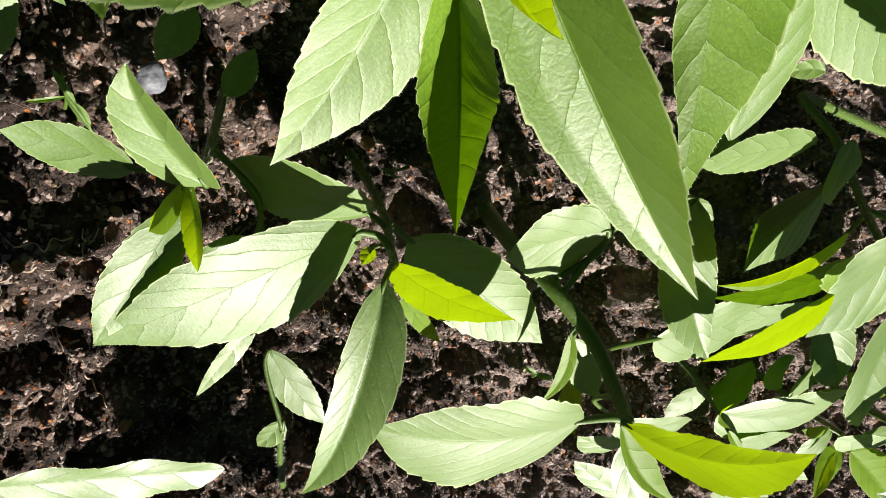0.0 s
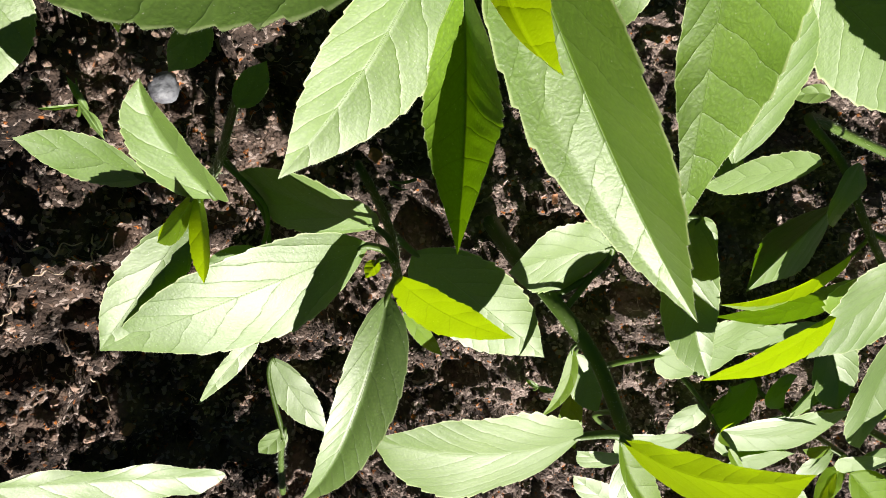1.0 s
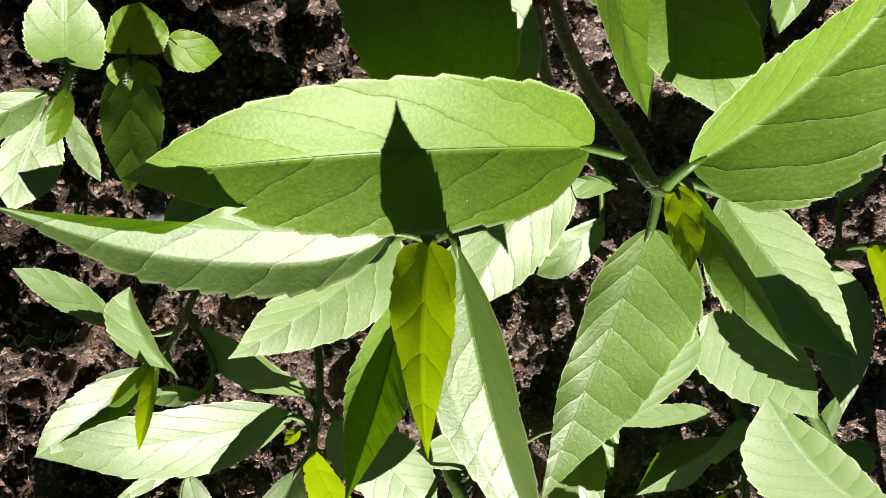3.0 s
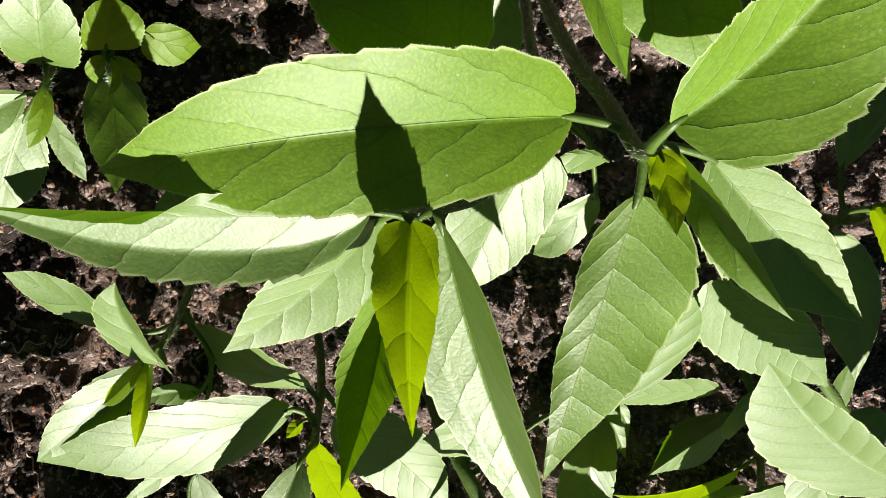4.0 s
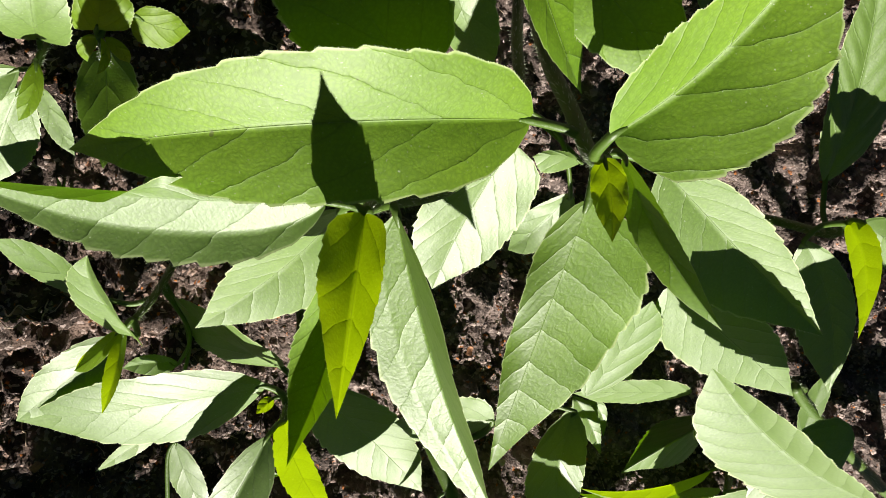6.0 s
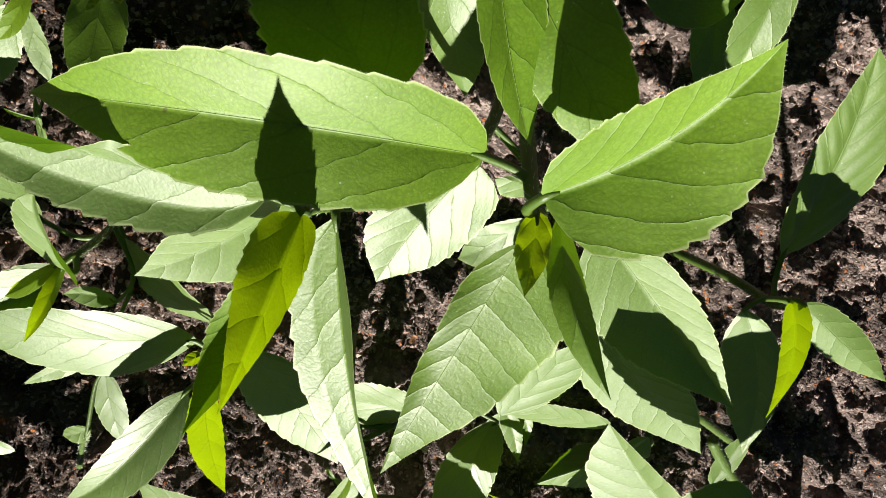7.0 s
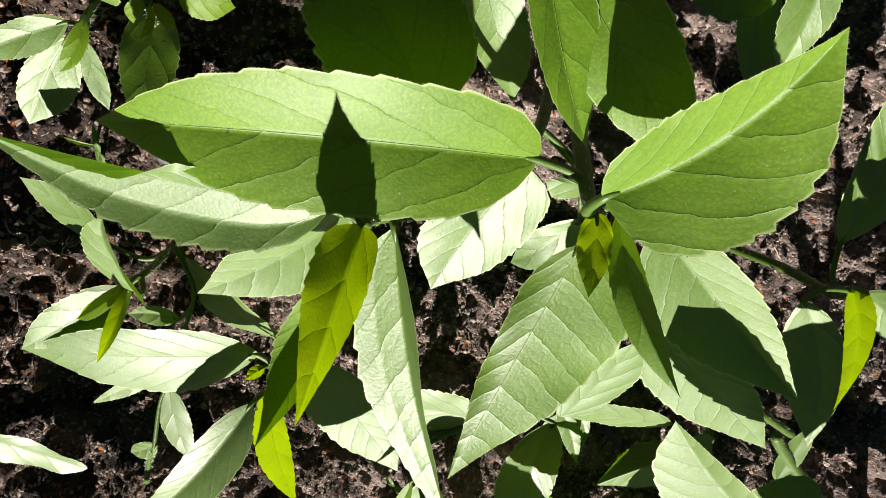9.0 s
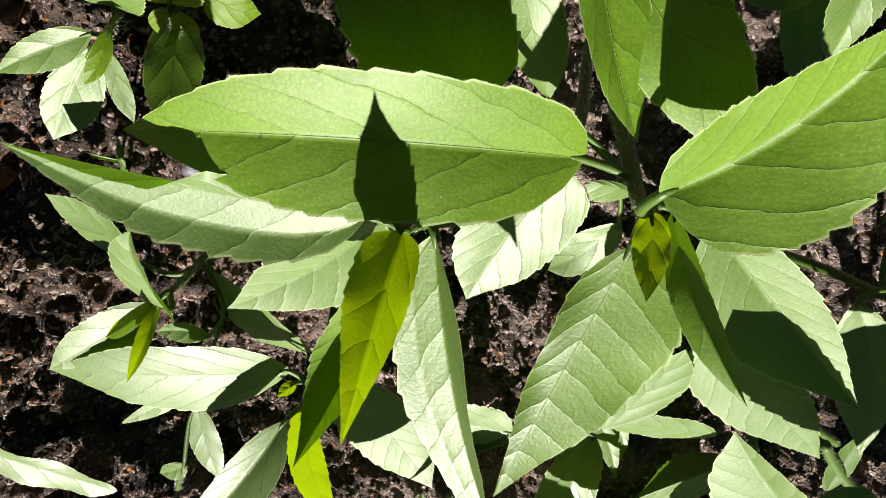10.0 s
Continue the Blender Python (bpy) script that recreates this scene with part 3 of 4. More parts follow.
host = plant("small sunflower seedling with rounded leaves", [(-0.1708, 0.1860, 0.0100), (-0.1736, 0.1805, 0.0400), (-0.1746, 0.1759, 0.0660), (-0.1767, 0.1688, 0.0750)], 0.002)
leaf(host, (-0.1757, 0.1817, 0.0600), (-0.1762, 0.1973, 0.0820), (-0.1770, 0.2136, 0.0900), (-0.0117, -0.0025, 0.0010), (0.0123, 0.0004, 0.0030), broad=1.0, at=0.6)
leaf(host, (-0.1807, 0.1628, 0.0600), (-0.1870, 0.1408, 0.0550), (-0.1899, 0.1189, 0.0500), (0.0138, 0.0024, 0.0016), (-0.0091, -0.0022, 0.0016), at=0.51)
leaf(host, (-0.1803, 0.1722, 0.0700), (-0.1940, 0.1621, 0.0700), (-0.2103, 0.1461, 0.0650), (0.0013, -0.0086, 0.0011), (-0.0024, 0.0063, 0.0011))
leaf(host, (-0.1739, 0.1678, 0.0700), (-0.1667, 0.1544, 0.0700), (-0.1601, 0.1429, 0.0700), (0.0025, 0.0033, 0.0006), (-0.0034, -0.0031, 0.0006), at=0.53)
leaf(host, (-0.1746, 0.1774, 0.0750), (-0.1748, 0.1661, 0.0800), (-0.1784, 0.1564, 0.0800), (0.0037, 0.0013, 0.0005), (-0.0038, 0.0011, 0.0005), young=True, at=0.55)
leaf(host, (-0.1216, 0.1403, 0.0500), (-0.1268, 0.1301, 0.0500), (-0.1345, 0.1194, 0.0450), (0.0095, 0.0005, 0.0012), (-0.0081, -0.0002, 0.0012), stalk=False, at=0.45)
leaf(host, (-0.1104, 0.1031, 0.0400), (-0.1041, 0.1112, 0.0400), (-0.0974, 0.1203, 0.0400), (-0.0064, 0.0018, 0.0010), (0.0068, -0.0015, 0.0010), stalk=False, at=0.48)

host = plant("tiny sunflower seedling with yellow-green seed leaves", [(-0.1498, 0.1555, 0.0050), (-0.1536, 0.1760, 0.0450), (-0.1552, 0.1890, 0.0720)], 0.0018)
leaf(host, (-0.1565, 0.1917, 0.0720), (-0.1555, 0.2019, 0.0800), (-0.1548, 0.2106, 0.0800), (-0.0087, -0.0054, 0.0030), (0.0105, -0.0050, -0.0020), young=True, broad=1.0, at=0.6)
leaf(host, (-0.1449, 0.1988, 0.0700), (-0.1349, 0.1962, 0.0700), (-0.1248, 0.1966, 0.0660), (-0.0002, 0.0071, 0.0020), (-0.0001, -0.0084, -0.0030), young=True, broad=1.0, camber=0.04, at=0.49)
leaf(host, (-0.1550, 0.1771, 0.0340), (-0.1515, 0.1599, 0.0480), (-0.1501, 0.1369, 0.0640), (0.0117, 0.0024, 0.0020), (-0.0111, -0.0027, 0.0010), broad=0.6, waxy=False, at=0.45)
leaf(host, (-0.1546, 0.1894, 0.0740), (-0.1523, 0.1832, 0.0800), (-0.1549, 0.1769, 0.0780), (0.0015, 0.0001, 0.0000), (-0.0018, -0.0005, 0.0000), young=True, stalk=False, at=0.56)
leaf(host, (-0.1561, 0.1893, 0.0720), (-0.1599, 0.1842, 0.0700), (-0.1586, 0.1782, 0.0660), (0.0030, -0.0010, 0.0000), (-0.0026, 0.0006, 0.0000), young=True, broad=0.8, at=0.48, waxy=False)
leaf(host, (-0.1533, 0.1896, 0.0720), (-0.1479, 0.1856, 0.0720), (-0.1444, 0.1810, 0.0680), (0.0015, 0.0022, 0.0000), (-0.0019, -0.0018, 0.0000), young=True, at=0.49)

host = plant("sunflower plant with a leaning hairy stem", [(0.0228, 0.0239, -0.0050), (0.0169, 0.0184, 0.0400), (0.0203, 0.0092, 0.0720), (0.0355, -0.0167, 0.0900), (0.0379, -0.0361, 0.1080), (0.0343, -0.0412, 0.1220)], 0.0046)
leaf(host, (0.0089, -0.0315, 0.1220), (-0.0366, -0.0282, 0.1200), (-0.0827, -0.0145, 0.1080), (0.0183, -0.0411, -0.0161), (-0.0153, 0.0335, 0.0142), at=0.48)
leaf(host, (0.0296, -0.0381, 0.1250), (0.0624, -0.0570, 0.1400), (0.1421, -0.0818, 0.1400), (0.0133, -0.0017, -0.0120), (-0.0203, 0.0063, 0.0200), young=True, broad=0.0, wave=0.04, at=0.4)
leaf(host, (0.0322, -0.0419, 0.1200), (0.0416, -0.0675, 0.1200), (0.0739, -0.1039, 0.1200), (0.0163, -0.0080, 0.0015), (-0.0043, -0.0006, 0.0015), young=True, at=0.35)
leaf(host, (0.0423, 0.0361, 0.0850), (0.0160, 0.0361, 0.0830), (-0.0091, 0.0320, 0.0820), (-0.0038, -0.0240, -0.0104), (-0.0051, 0.0189, 0.0081), at=0.51)
leaf(host, (0.0833, 0.0474, 0.0900), (0.0886, 0.0059, 0.0900), (0.1160, -0.0526, 0.0850), (0.0149, 0.0011, 0.0027), (-0.0223, 0.0060, 0.0027), at=0.39)
leaf(host, (0.1001, -0.0484, 0.0600), (0.1449, -0.0532, 0.0600), (0.1835, -0.0486, 0.0600), (-0.0105, 0.0249, 0.0106), (0.0061, -0.0255, -0.0109), at=0.54)
leaf(host, (0.0812, -0.0973, 0.0600), (0.1131, -0.1115, 0.0600), (0.1367, -0.1138, 0.0600), (-0.0052, 0.0108, 0.0044), (0.0012, -0.0191, -0.0087), at=0.6)
leaf(host, (0.0946, -0.1601, 0.0600), (0.0718, -0.1364, 0.0600), (0.0529, -0.1158, 0.0600), (0.0005, -0.0125, -0.0047), (0.0026, 0.0117, 0.0056), at=0.54)
leaf(host, (0.1111, 0.0293, 0.0500), (0.1269, 0.0127, 0.0500), (0.1457, -0.0131, 0.0500), (0.0044, 0.0039, 0.0009), (-0.0059, -0.0027, 0.0009), stalk=False)
leaf(host, (0.1157, 0.0039, 0.0400), (0.1293, 0.0142, 0.0400), (0.1515, -0.0080, 0.0400), (-0.0062, 0.0052, 0.0014), (0.0039, -0.0113, 0.0014), stalk=False, at=0.3)
leaf(host, (0.0768, -0.1063, 0.0700), (0.0630, -0.1004, 0.0700), (0.0462, -0.0892, 0.0700), (0.0047, -0.0144, -0.0072), (-0.0053, 0.0122, 0.0056), stalk=False, at=0.43)
leaf(host, (0.0612, -0.0845, 0.0900), (0.0669, -0.1108, 0.0900), (0.0853, -0.1417, 0.0900), (0.0130, -0.0032, 0.0020), (-0.0108, 0.0028, -0.0015), at=0.43)
leaf(host, (0.0259, -0.0125, 0.0850), (0.0273, -0.0333, 0.0820), (0.0195, -0.0612, 0.0700), (0.0027, 0.0010, 0.0030), (-0.0042, -0.0032, -0.0020), young=True, at=0.4)
leaf(host, (0.0458, -0.0345, 0.0600), (0.0583, -0.0581, 0.0550), (0.0730, -0.0859, 0.0500), (0.0088, 0.0003, 0.0015), (-0.0129, 0.0010, 0.0015), at=0.46)
leaf(host, (0.0550, -0.0656, 0.0500), (0.0566, -0.0900, 0.0450), (0.0671, -0.1167, 0.0400), (0.0088, -0.0026, 0.0013), (-0.0085, 0.0035, 0.0013), young=True, stalk=False, at=0.46)

host = plant("sunflower plant with pale narrow leaves in the sun", [(0.3112, 0.0279, 0.0300), (0.2336, 0.0571, 0.0450), (0.1766, 0.0778, 0.0600), (0.1964, 0.0538, 0.0700), (0.1892, 0.0275, 0.1000), (0.1641, 0.0258, 0.1300)], 0.003)
leaf(host, (0.1753, 0.0399, 0.1460), (0.1552, 0.0128, 0.1360), (0.1293, -0.0177, 0.1280), (-0.0209, 0.0160, 0.0040), (0.0271, -0.0247, -0.0040), at=0.5)
leaf(host, (0.1336, 0.0079, 0.1340), (0.1024, -0.0102, 0.1300), (0.0647, -0.0135, 0.1280), (0.0108, -0.0029, -0.0105), (-0.0094, 0.0023, 0.0120), young=True, stalk=False, at=0.5)
leaf(host, (0.1547, -0.1125, 0.0640), (0.2020, -0.1241, 0.0720), (0.2522, -0.1131, 0.0780), (-0.0196, 0.0281, 0.0120), (0.0252, -0.0304, -0.0120), at=0.47)
leaf(host, (0.2238, -0.0212, 0.1160), (0.2075, -0.0631, 0.1160), (0.2229, -0.1151, 0.1060), (0.0253, -0.0071, -0.0001), (-0.0197, 0.0106, 0.0026), at=0.43)
leaf(host, (0.1806, 0.0160, 0.1000), (0.1447, 0.0036, 0.1000), (0.1019, 0.0005, 0.0950), (0.0081, -0.0085, -0.0030), (-0.0067, 0.0064, 0.0030), curl_right=-80, curl_from=0, curl_at=0.15, at=0.44, young=True)
leaf(host, (0.2089, -0.0086, 0.0880), (0.1668, -0.0206, 0.0850), (0.1138, -0.0161, 0.0800), (0.0055, 0.0019, -0.0080), (-0.0048, -0.0018, 0.0080), stalk=False, waxy=False, wave=0.06, at=0.45)
leaf(host, (0.1977, -0.0230, 0.1000), (0.1874, 0.0078, 0.1200), (0.2002, 0.0062, 0.1240), (-0.0295, 0.0379, 0.0260), (0.0212, -0.0259, -0.0160), young=True, stalk=False, at=0.5)
leaf(host, (0.3159, -0.0607, 0.0450), (0.2857, -0.0755, 0.0430), (0.2569, -0.0872, 0.0350), (-0.0140, 0.0167, 0.0060), (0.0261, -0.0320, -0.0100), stalk=False, at=0.5)
leaf(host, (0.2096, 0.0255, 0.0620), (0.1819, 0.0047, 0.0620), (0.1629, -0.0247, 0.0540), (0.0153, -0.0027, -0.0280), (0.0275, -0.0250, -0.0120), at=0.44)
leaf(host, (0.1991, -0.1153, 0.1200), (0.2269, -0.1439, 0.1200), (0.3023, -0.2199, 0.1000), (0.0119, 0.0079, 0.0019), (-0.0145, 0.0005, 0.0019), young=True, at=0.3)
leaf(host, (0.2358, 0.0428, 0.1000), (0.2330, 0.0648, 0.1000), (0.2312, 0.0859, 0.1000), (-0.0109, 0.0016, 0.0014), (0.0087, -0.0035, 0.0014), stalk=False, at=0.51)
leaf(host, (0.2291, -0.0584, 0.0600), (0.1752, -0.0541, 0.0600), (0.1208, -0.0473, 0.0600), (0.0110, -0.0160, -0.0066), (-0.0077, 0.0116, 0.0048), stalk=False, at=0.5)
leaf(host, (0.1715, -0.1446, 0.0600), (0.1990, -0.1507, 0.0600), (0.2301, -0.1555, 0.0600), (-0.0067, 0.0107, 0.0044), (0.0151, -0.0203, -0.0079), stalk=False, at=0.47)
leaf(host, (0.2473, -0.1502, 0.0800), (0.2754, -0.1643, 0.0800), (0.3119, -0.1732, 0.0800), (-0.0110, 0.0144, 0.0052), (0.0133, -0.0174, -0.0062), stalk=False, at=0.46)
leaf(host, (0.2174, -0.1365, 0.1000), (0.1949, -0.1358, 0.1100), (0.1778, -0.1423, 0.1200), (0.0076, -0.0037, 0.0016), (-0.0115, 0.0075, 0.0016), young=True, stalk=False, at=0.54)
leaf(host, (0.1804, -0.1918, 0.0500), (0.2026, -0.2027, 0.0500), (0.2324, -0.2192, 0.0500), (-0.0129, 0.0217, 0.0088), (0.0142, -0.0236, -0.0095), stalk=False)
leaf(host, (0.2420, -0.0736, 0.0500), (0.2637, -0.1048, 0.0500), (0.2768, -0.1403, 0.0500), (0.0208, -0.0035, 0.0036), (-0.0286, 0.0053, 0.0036), stalk=False, at=0.5)
leaf(host, (0.1949, -0.0978, 0.0450), (0.1796, -0.1148, 0.0450), (0.1658, -0.1150, 0.0450), (0.0092, -0.0119, 0.0028), (-0.0154, 0.0189, 0.0028), stalk=False, at=0.6)
leaf(host, (0.2442, -0.1371, 0.0400), (0.2632, -0.1286, 0.0400), (0.2923, -0.1345, 0.0400), (-0.0114, 0.0140, 0.0067), (-0.0110, 0.0013, 0.0118), stalk=False, at=0.4)
leaf(host, (0.2842, -0.1285, 0.0500), (0.3076, -0.1494, 0.0500), (0.3340, -0.1622, 0.0500), (-0.0024, 0.0111, 0.0014), (-0.0019, -0.0083, 0.0014), young=True, stalk=False, at=0.52)
leaf(host, (0.2057, -0.1696, 0.0500), (0.2375, -0.1955, 0.0500), (0.2708, -0.2179, 0.0500), (-0.0035, 0.0129, 0.0055), (0.0066, -0.0184, -0.0073), stalk=False, at=0.51)

host = plant("sunflower plant in the shade of taller leaves", [(0.1943, 0.1384, 0.0000), (0.1990, 0.1526, 0.0500), (0.1854, 0.1651, 0.1000), (0.1591, 0.1809, 0.1300)], 0.003)
leaf(host, (0.0414, 0.1583, 0.1700), (0.0829, 0.1371, 0.1650), (0.1446, 0.1044, 0.1550), (0.0114, 0.0109, 0.0050), (0.0029, -0.0233, -0.0100), stalk=False, at=0.4)
leaf(host, (0.1383, 0.0709, 0.1050), (0.1026, 0.0714, 0.1070), (0.0638, 0.0715, 0.1100), (0.0096, -0.0113, -0.0070), (-0.0118, 0.0106, 0.0050), at=0.48)
leaf(host, (0.0417, 0.0958, 0.1480), (0.0401, 0.1254, 0.1600), (0.0333, 0.1548, 0.1745), (0.0147, 0.0007, -0.0000), (-0.0113, 0.0016, -0.0000), at=0.49)
leaf(host, (0.1385, 0.1694, 0.1300), (0.1794, 0.1352, 0.1250), (0.2194, 0.0806, 0.1150), (0.0053, 0.0097, 0.0050), (-0.0159, -0.0091, -0.0050), at=0.44)
leaf(host, (0.1591, 0.1809, 0.1300), (0.1475, 0.1726, 0.1550), (0.1181, 0.1538, 0.1900), (0.0023, 0.0102, 0.0000), (-0.0087, -0.0033, 0.0030), young=True, at=0.37)
leaf(host, (0.1541, 0.1852, 0.1400), (0.1909, 0.1734, 0.1400), (0.2503, 0.1563, 0.1300), (-0.0041, 0.0124, 0.0000), (0.0040, -0.0119, -0.0050), at=0.38)
leaf(host, (0.1795, 0.1889, 0.0900), (0.1615, 0.2429, 0.1000), (0.1317, 0.2910, 0.1100), (-0.0164, -0.0070, 0.0011), (0.0244, 0.0072, 0.0011), quilted=0.07, at=0.5)
leaf(host, (0.0556, 0.2992, 0.1300), (0.0600, 0.2778, 0.1300), (0.0695, 0.2539, 0.1200), (0.0096, 0.0023, 0.0016), (-0.0118, -0.0055, 0.0016), stalk=False, at=0.44)
leaf(host, (0.0155, 0.2711, 0.1200), (0.0366, 0.2727, 0.1200), (0.0546, 0.2814, 0.1200), (-0.0072, 0.0101, 0.0015), (0.0039, -0.0083, 0.0015), stalk=False, at=0.52)
leaf(host, (0.0525, 0.2818, 0.1000), (0.0679, 0.2619, 0.1000), (0.0839, 0.2371, 0.1000), (0.0094, 0.0044, 0.0015), (-0.0102, -0.0037, 0.0015), stalk=False, at=0.46)
leaf(host, (0.0951, 0.0558, 0.0700), (0.1086, 0.0667, 0.0700), (0.1290, 0.0532, 0.0700), (-0.0051, 0.0078, 0.0017), (0.0045, -0.0147, 0.0017), stalk=False, at=0.37)
leaf(host, (0.1162, 0.1075, 0.1200), (0.1056, 0.1095, 0.1200), (0.0941, 0.1080, 0.1200), (-0.0009, -0.0040, 0.0006), (-0.0018, 0.0040, 0.0006), stalk=False, at=0.48)
leaf(host, (0.1706, 0.0661, 0.1000), (0.1655, 0.0529, 0.1000), (0.1760, 0.0282, 0.0900), (0.0150, -0.0074, -0.0028), (-0.0096, 0.0017, 0.0014), at=0.3)

host = plant("thick hairy sunflower stem leaning over the soil", [(0.5000, -0.0900, 0.0000), (0.4200, -0.0500, 0.0600), (0.3023, 0.0172, 0.0900), (0.2313, 0.0603, 0.0994), (0.2050, 0.0780, 0.1060)], 0.0046)

host = plant("slender sunflower shoot under the paler leaves", [(0.1474, -0.0903, 0.0000), (0.1528, -0.0949, 0.0200), (0.1587, -0.1073, 0.0400), (0.1582, -0.1162, 0.0580), (0.1589, -0.1248, 0.0700)], 0.0017)
leaf(host, (0.1557, -0.1181, 0.0720), (0.1422, -0.1016, 0.0750), (0.1484, -0.0945, 0.0780), (0.0020, 0.0046, 0.0000), (-0.0020, -0.0047, 0.0000), young=True, stalk=False, at=0.6)
leaf(host, (0.1552, -0.1200, 0.0720), (0.1632, -0.1323, 0.0720), (0.1843, -0.1565, 0.0680), (0.0022, 0.0018, 0.0010), (-0.0046, 0.0005, 0.0010), young=True, stalk=False, at=0.31)
leaf(host, (0.1591, -0.1096, 0.0400), (0.1600, -0.1297, 0.0300), (0.1523, -0.1459, 0.0200), (0.0070, -0.0111, -0.0020), (-0.0065, 0.0107, 0.0000), at=0.52)
leaf(host, (0.1624, -0.1136, 0.0450), (0.1727, -0.1087, 0.0450), (0.1929, -0.1122, 0.0400), (-0.0002, 0.0052, 0.0000), (0.0033, -0.0070, 0.0000), at=0.35)

host = plant("dark thin sunflower stems low over the soil", [(0.2198, -0.1165, 0.0000), (0.2148, -0.1176, 0.0300), (0.2248, -0.1273, 0.0450), (0.2388, -0.1384, 0.0500)], 0.0018)
leaf(host, (0.2312, -0.1330, 0.0500), (0.2405, -0.1193, 0.0520), (0.2719, -0.1234, 0.0480), (-0.0015, 0.0084, 0.0020), (0.0107, -0.0120, -0.0020), at=0.34)
leaf(host, (0.2262, -0.1270, 0.0460), (0.2145, -0.1071, 0.0500), (0.2281, -0.0997, 0.0500), (-0.0074, 0.0062, 0.0000), (0.0084, -0.0022, 0.0000), at=0.6)
leaf(host, (0.2388, -0.1384, 0.0500), (0.2541, -0.1400, 0.0520), (0.2886, -0.1419, 0.0480), (-0.0029, 0.0080, 0.0010), (0.0084, -0.0123, -0.0020), young=True, at=0.31)
leaf(host, (0.2281, -0.1308, 0.0500), (0.2188, -0.1431, 0.0450), (0.2008, -0.1469, 0.0400), (-0.0033, 0.0092, 0.0000), (0.0045, -0.0098, 0.0000), at=0.46)

host = plant("sunflower shoot with narrow yellow-green leaves", [(0.3286, -0.2124, 0.0000), (0.3052, -0.1924, 0.0400), (0.2877, -0.1843, 0.0700), (0.2887, -0.1932, 0.0900)], 0.0022)
leaf(host, (0.2876, -0.1820, 0.0600), (0.2640, -0.1814, 0.0700), (0.2553, -0.1991, 0.0750), (0.0094, -0.0061, 0.0000), (-0.0107, 0.0071, 0.0020), young=True, at=0.56)
leaf(host, (0.2800, -0.1747, 0.0500), (0.2616, -0.1677, 0.0550), (0.2437, -0.1603, 0.0550), (-0.0018, 0.0062, 0.0010), (0.0034, -0.0077, -0.0010), young=True, at=0.51)
leaf(host, (0.2837, -0.1805, 0.0700), (0.2749, -0.1828, 0.0850), (0.3057, -0.2242, 0.0850), (0.0119, -0.0001, 0.0000), (-0.0072, -0.0024, 0.0000), young=True, at=0.3)
leaf(host, (0.2798, -0.1768, 0.0700), (0.2955, -0.1744, 0.0700), (0.3409, -0.1933, 0.0620), (-0.0044, 0.0095, 0.0010), (0.0101, -0.0143, -0.0020), at=0.3)
leaf(host, (0.2839, -0.1784, 0.0500), (0.2676, -0.1883, 0.0500), (0.2539, -0.1980, 0.0450), (0.0077, -0.0076, 0.0000), (-0.0083, 0.0102, 0.0000), at=0.52)

host = plant("tiny weed sprout with two narrow leaves", [(-0.1675, 0.0967, 0.0060), (-0.1663, 0.1016, 0.0150), (-0.1661, 0.1050, 0.0240)], 0.0009, hairy=False, weed=True)
leaf(host, (-0.1661, 0.1050, 0.0240), (-0.1727, 0.1047, 0.0250), (-0.1808, 0.1044, 0.0220), (-0.0000, -0.0006, 0.0010), (0.0001, 0.0012, 0.0010), stalk=False, at=0.43)
leaf(host, (-0.1661, 0.1050, 0.0240), (-0.1630, 0.0987, 0.0240), (-0.1592, 0.0891, 0.0200), (0.0011, 0.0010, 0.0010), (-0.0011, -0.0004, 0.0010), stalk=False, at=0.38)
leaf(host, (-0.1661, 0.1050, 0.0240), (-0.1659, 0.1103, 0.0260), (-0.1657, 0.1154, 0.0240), (-0.0006, 0.0002, 0.0010), (0.0006, 0.0003, 0.0010), stalk=False, at=0.51)

host = plant("tiny weed sprout with two narrow leaves", [(-0.0439, -0.0712, 0.0000), (-0.0453, -0.0643, 0.0080), (-0.0454, -0.0610, 0.0120)], 0.0009, hairy=False, weed=True)
leaf(host, (-0.0467, -0.0614, 0.0120), (-0.0438, -0.0573, 0.0140), (-0.0382, -0.0585, 0.0120), (-0.0009, 0.0021, 0.0010), (0.0002, -0.0007, 0.0010), stalk=False, at=0.47)
leaf(host, (-0.0467, -0.0614, 0.0120), (-0.0518, -0.0617, 0.0140), (-0.0537, -0.0659, 0.0100), (0.0003, -0.0007, 0.0010), (-0.0009, 0.0021, 0.0010), stalk=False, at=0.47)

host = plant("tiny weed sprout with two narrow leaves", [(0.0595, -0.0970, 0.0020), (0.0563, -0.0903, 0.0100), (0.0545, -0.0865, 0.0140)], 0.0009, hairy=False, weed=True)
leaf(host, (0.0545, -0.0865, 0.0140), (0.0491, -0.0814, 0.0160), (0.0461, -0.0794, 0.0130), (-0.0015, -0.0006, 0.0010), (0.0003, 0.0022, 0.0010), stalk=False, at=0.6)
leaf(host, (0.0545, -0.0865, 0.0140), (0.0585, -0.0878, 0.0160), (0.0666, -0.0935, 0.0130), (-0.0002, 0.0030, 0.0010), (-0.0011, -0.0014, 0.0010), stalk=False, at=0.31)

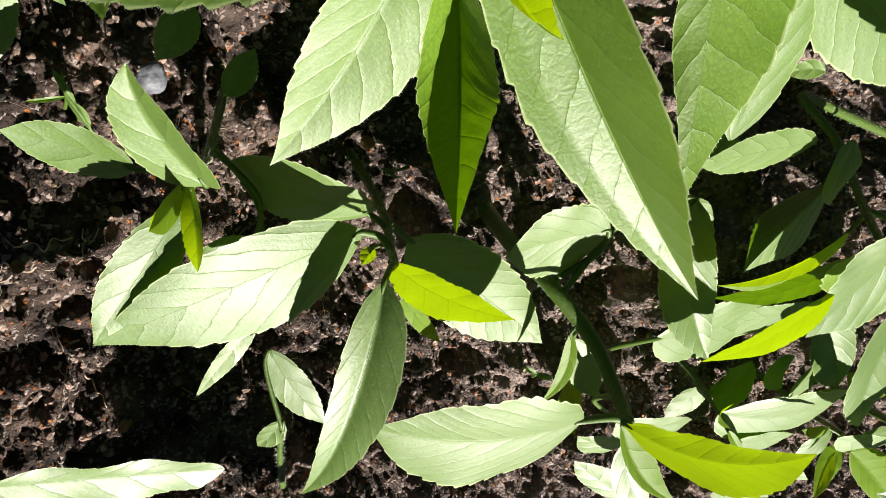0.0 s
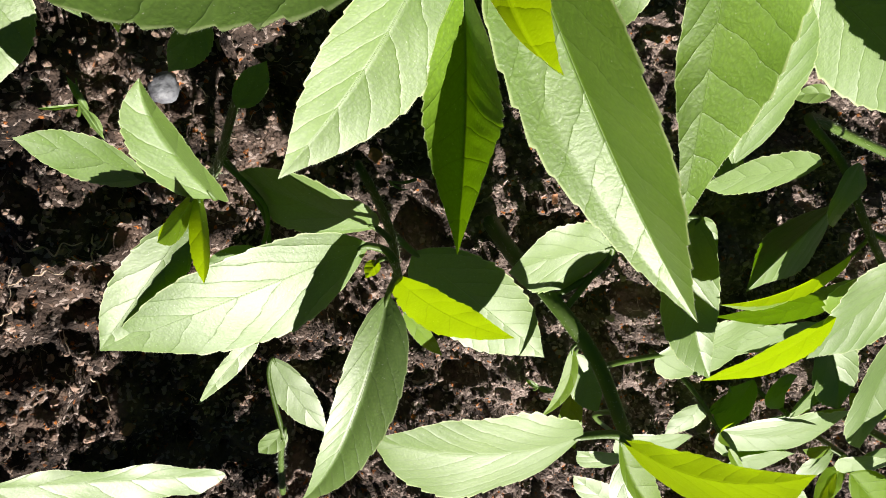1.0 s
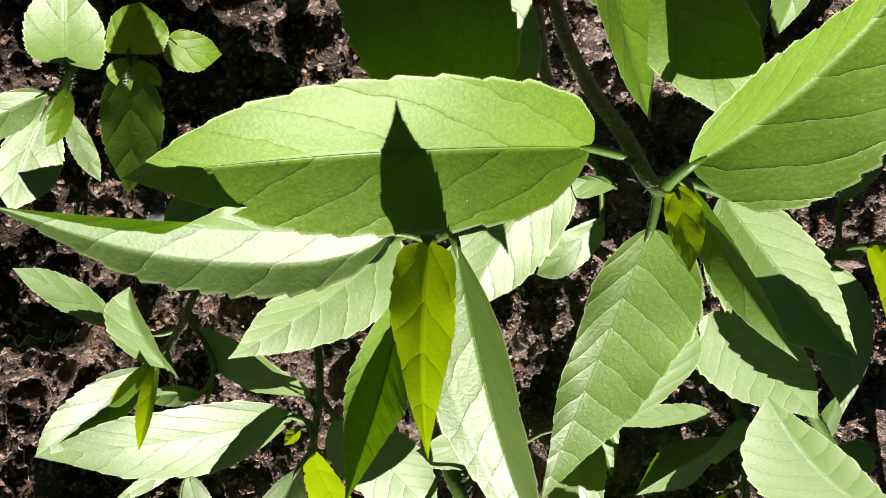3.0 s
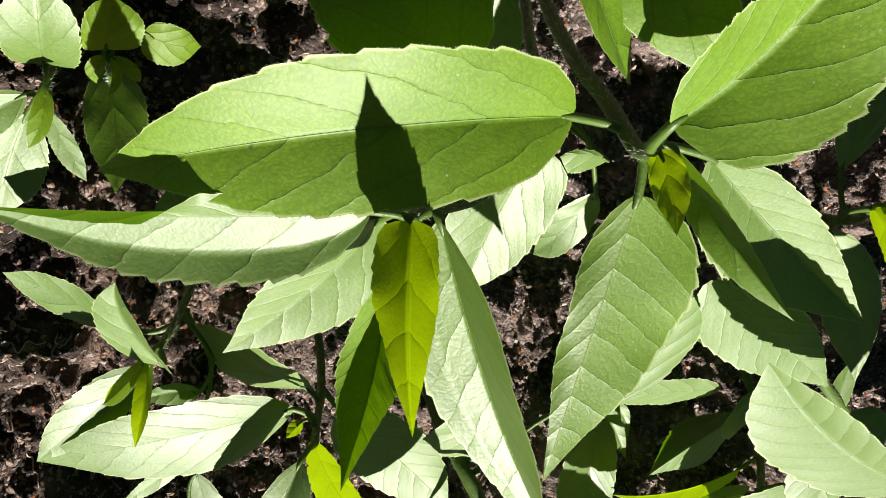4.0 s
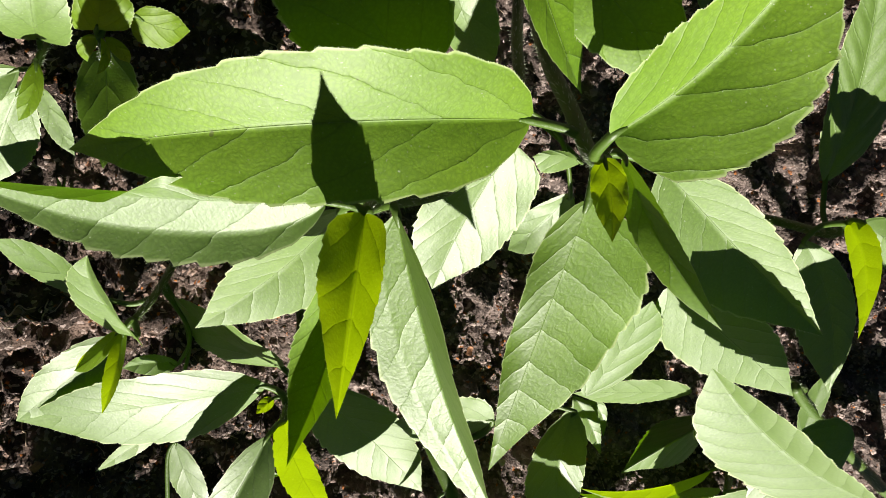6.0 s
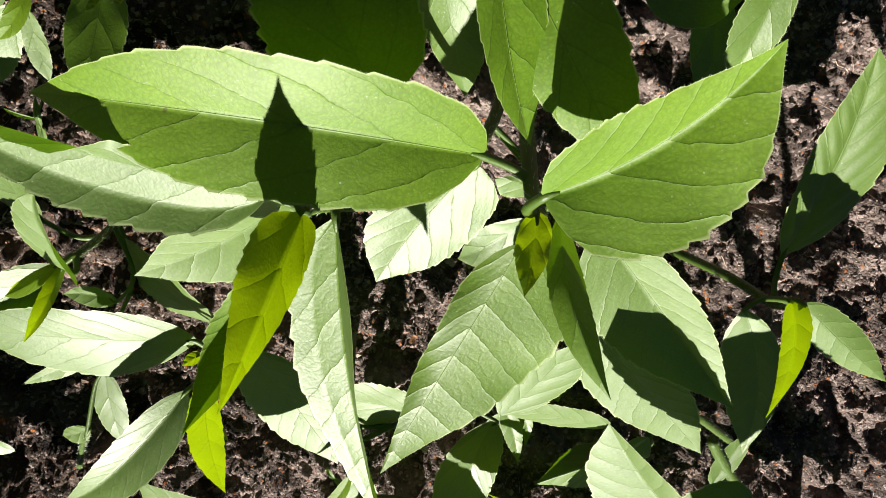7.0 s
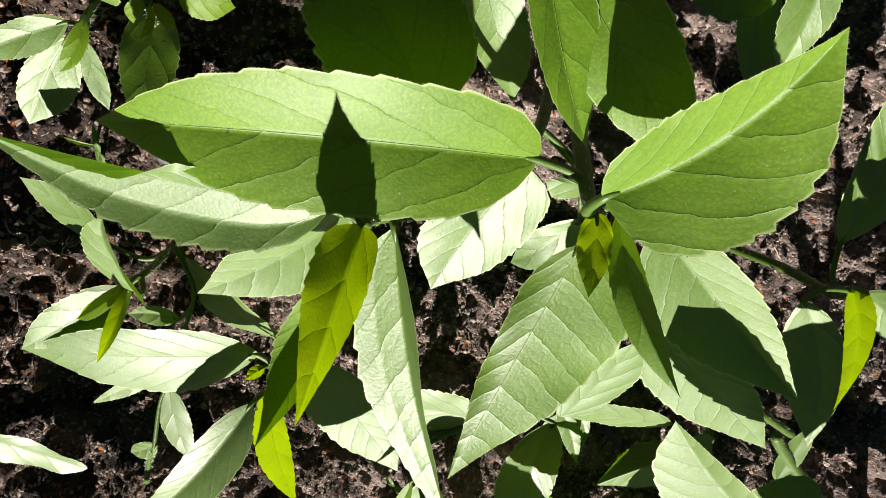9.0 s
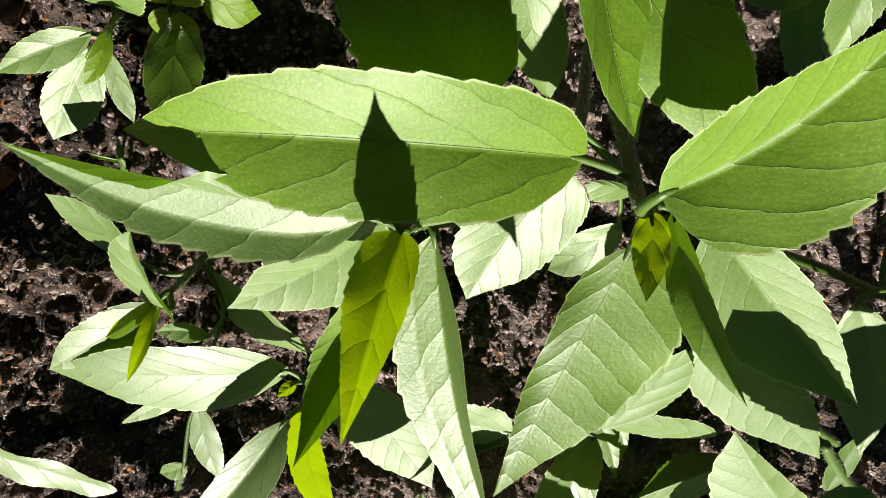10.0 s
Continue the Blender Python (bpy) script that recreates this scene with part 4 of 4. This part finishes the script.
host = plant("tiny weed sprout with two narrow leaves", [(-0.1633, 0.0878, -0.0000), (-0.1632, 0.0964, 0.0140), (-0.1634, 0.1028, 0.0260)], 0.0009, hairy=False, weed=True)
leaf(host, (-0.1634, 0.1028, 0.0260), (-0.1662, 0.1099, 0.0280), (-0.1688, 0.1165, 0.0260), (-0.0012, -0.0003, 0.0010), (0.0013, 0.0011, 0.0010), stalk=False, at=0.52)
leaf(host, (-0.1634, 0.1028, 0.0260), (-0.1612, 0.0985, 0.0260), (-0.1602, 0.0913, 0.0220), (0.0011, 0.0009, 0.0010), (-0.0010, -0.0001, 0.0010), stalk=False, at=0.37)

host = plant("tiny weed sprout with two narrow leaves", [(-0.0232, 0.0526, 0.0100), (-0.0331, 0.0555, 0.0200), (-0.0427, 0.0594, 0.0260)], 0.0009, hairy=False, weed=True)
leaf(host, (-0.0427, 0.0594, 0.0260), (-0.0398, 0.0571, 0.0300), (-0.0316, 0.0553, 0.0260), (-0.0003, 0.0010, 0.0010), (-0.0005, -0.0001, 0.0010), stalk=False, at=0.37)

host = plant("low sunflower seedling with a pale leaf", [(-0.2484, -0.0891, 0.0000), (-0.2326, -0.0516, 0.0400), (-0.2200, -0.0218, 0.0750)], 0.002)
leaf(host, (-0.2170, -0.0176, 0.0800), (-0.1755, -0.0277, 0.0800), (-0.1347, -0.0391, 0.0790), (0.0011, 0.0081, 0.0030), (0.0040, -0.0151, -0.0030), broad=1.0, wave=0.12, at=0.5, blunt=0.8)

host = plant("low seedling among the soil clods", [(-0.0980, -0.1254, 0.0000), (-0.1030, -0.0778, 0.0300), (-0.1043, -0.0496, 0.0500)], 0.0018)
leaf(host, (-0.1058, -0.0096, 0.0450), (-0.0965, -0.0314, 0.0480), (-0.0836, -0.0537, 0.0500), (0.0071, 0.0038, 0.0020), (-0.0079, -0.0042, -0.0030), at=0.48)
leaf(host, (-0.1039, -0.0450, 0.0500), (-0.1094, -0.0553, 0.0450), (-0.1150, -0.0629, 0.0400), (0.0024, -0.0060, 0.0009), (-0.0017, 0.0067, 0.0009), at=0.54)

host = plant("tall sunflower plant beside the bed's edge", [(0.3600, -0.0600, 0.0000), (0.3300, -0.0400, 0.1000), (0.2600, 0.0000, 0.1800), (0.2050, 0.0250, 0.2000)], 0.0034)
# the first two leaves are unseen, added to shade the leaves below
leaf(host, (0.1650, 0.0350, 0.2350), (0.1950, -0.0050, 0.2350), (0.2250, -0.0500, 0.2150), (0.0140, 0.0120, 0.0040), (-0.0140, -0.0120, 0.0040))
leaf(host, (0.1500, 0.0350, 0.2100), (0.1900, 0.0330, 0.2170), (0.2450, 0.0300, 0.2050), (0.0000, 0.0350, 0.0060), (0.0000, -0.0350, 0.0060))
leaf(host, (0.1565, 0.0859, 0.2040), (0.0803, 0.1191, 0.2090), (0.0290, 0.1537, 0.2157), (-0.0063, 0.0139, 0.0160), (-0.0006, -0.0234, -0.0100), stalk=False, at=0.58, broad=0.4)
leaf(host, (0.1936, 0.0814, 0.1580), (0.1719, 0.0581, 0.1560), (0.1779, 0.0239, 0.1500), (0.0247, -0.0142, 0.0000), (-0.0235, 0.0037, -0.0040), broad=1.0, stalk=False, at=0.55)

# out of view: added so that its leaves shade the soil on the right
host = plant("unseen sunflower plant added at the back for its shade", [(0.3400, -0.1900, 0.0000), (0.3400, -0.1800, 0.0900), (0.3400, -0.1700, 0.1800)], 0.0032)
leaf(host, (0.3400, -0.1700, 0.1300), (0.3100, -0.2200, 0.1300), (0.2700, -0.2700, 0.1200), (0.0200, 0.0180, 0.0060), (-0.0200, -0.0180, 0.0060))
leaf(host, (0.3400, -0.1600, 0.1700), (0.3600, -0.1000, 0.1800), (0.3700, -0.0300, 0.1700), (-0.0300, 0.0000, 0.0060), (0.0300, 0.0000, 0.0060))
leaf(host, (0.3400, -0.1700, 0.1600), (0.2700, -0.1500, 0.1550), (0.2000, -0.1300, 0.1400), (0.0000, -0.0300, 0.0060), (0.0000, 0.0300, 0.0060))
leaf(host, (0.3400, -0.1700, 0.1500), (0.4100, -0.1600, 0.1600), (0.4800, -0.1500, 0.1500), (0.0000, 0.0300, 0.0060), (0.0000, -0.0300, 0.0060))

# never in view: its leaves only throw the dark patches on the left soil
host = plant("unseen sunflower seedling added at the near edge for its shade", [(-0.1300, -0.2350, 0.0000), (-0.1300, -0.2250, 0.0600), (-0.1350, -0.2200, 0.1000)], 0.0022)
leaf(host, (-0.1350, -0.2200, 0.1000), (-0.0900, -0.2100, 0.1000), (-0.0500, -0.1900, 0.0900), (-0.0060, 0.0200, 0.0060), (0.0060, -0.0200, 0.0060))
leaf(host, (-0.1400, -0.2150, 0.1000), (-0.1720, -0.2030, 0.1000), (-0.2050, -0.1920, 0.0900), (-0.0060, -0.0140, 0.0060), (0.0060, 0.0140, 0.0060))
leaf(host, (-0.1350, -0.2200, 0.1000), (-0.1300, -0.1750, 0.1050), (-0.1220, -0.1250, 0.0950), (-0.0315, 0.0000, 0.0090), (0.0294, 0.0000, 0.0084))
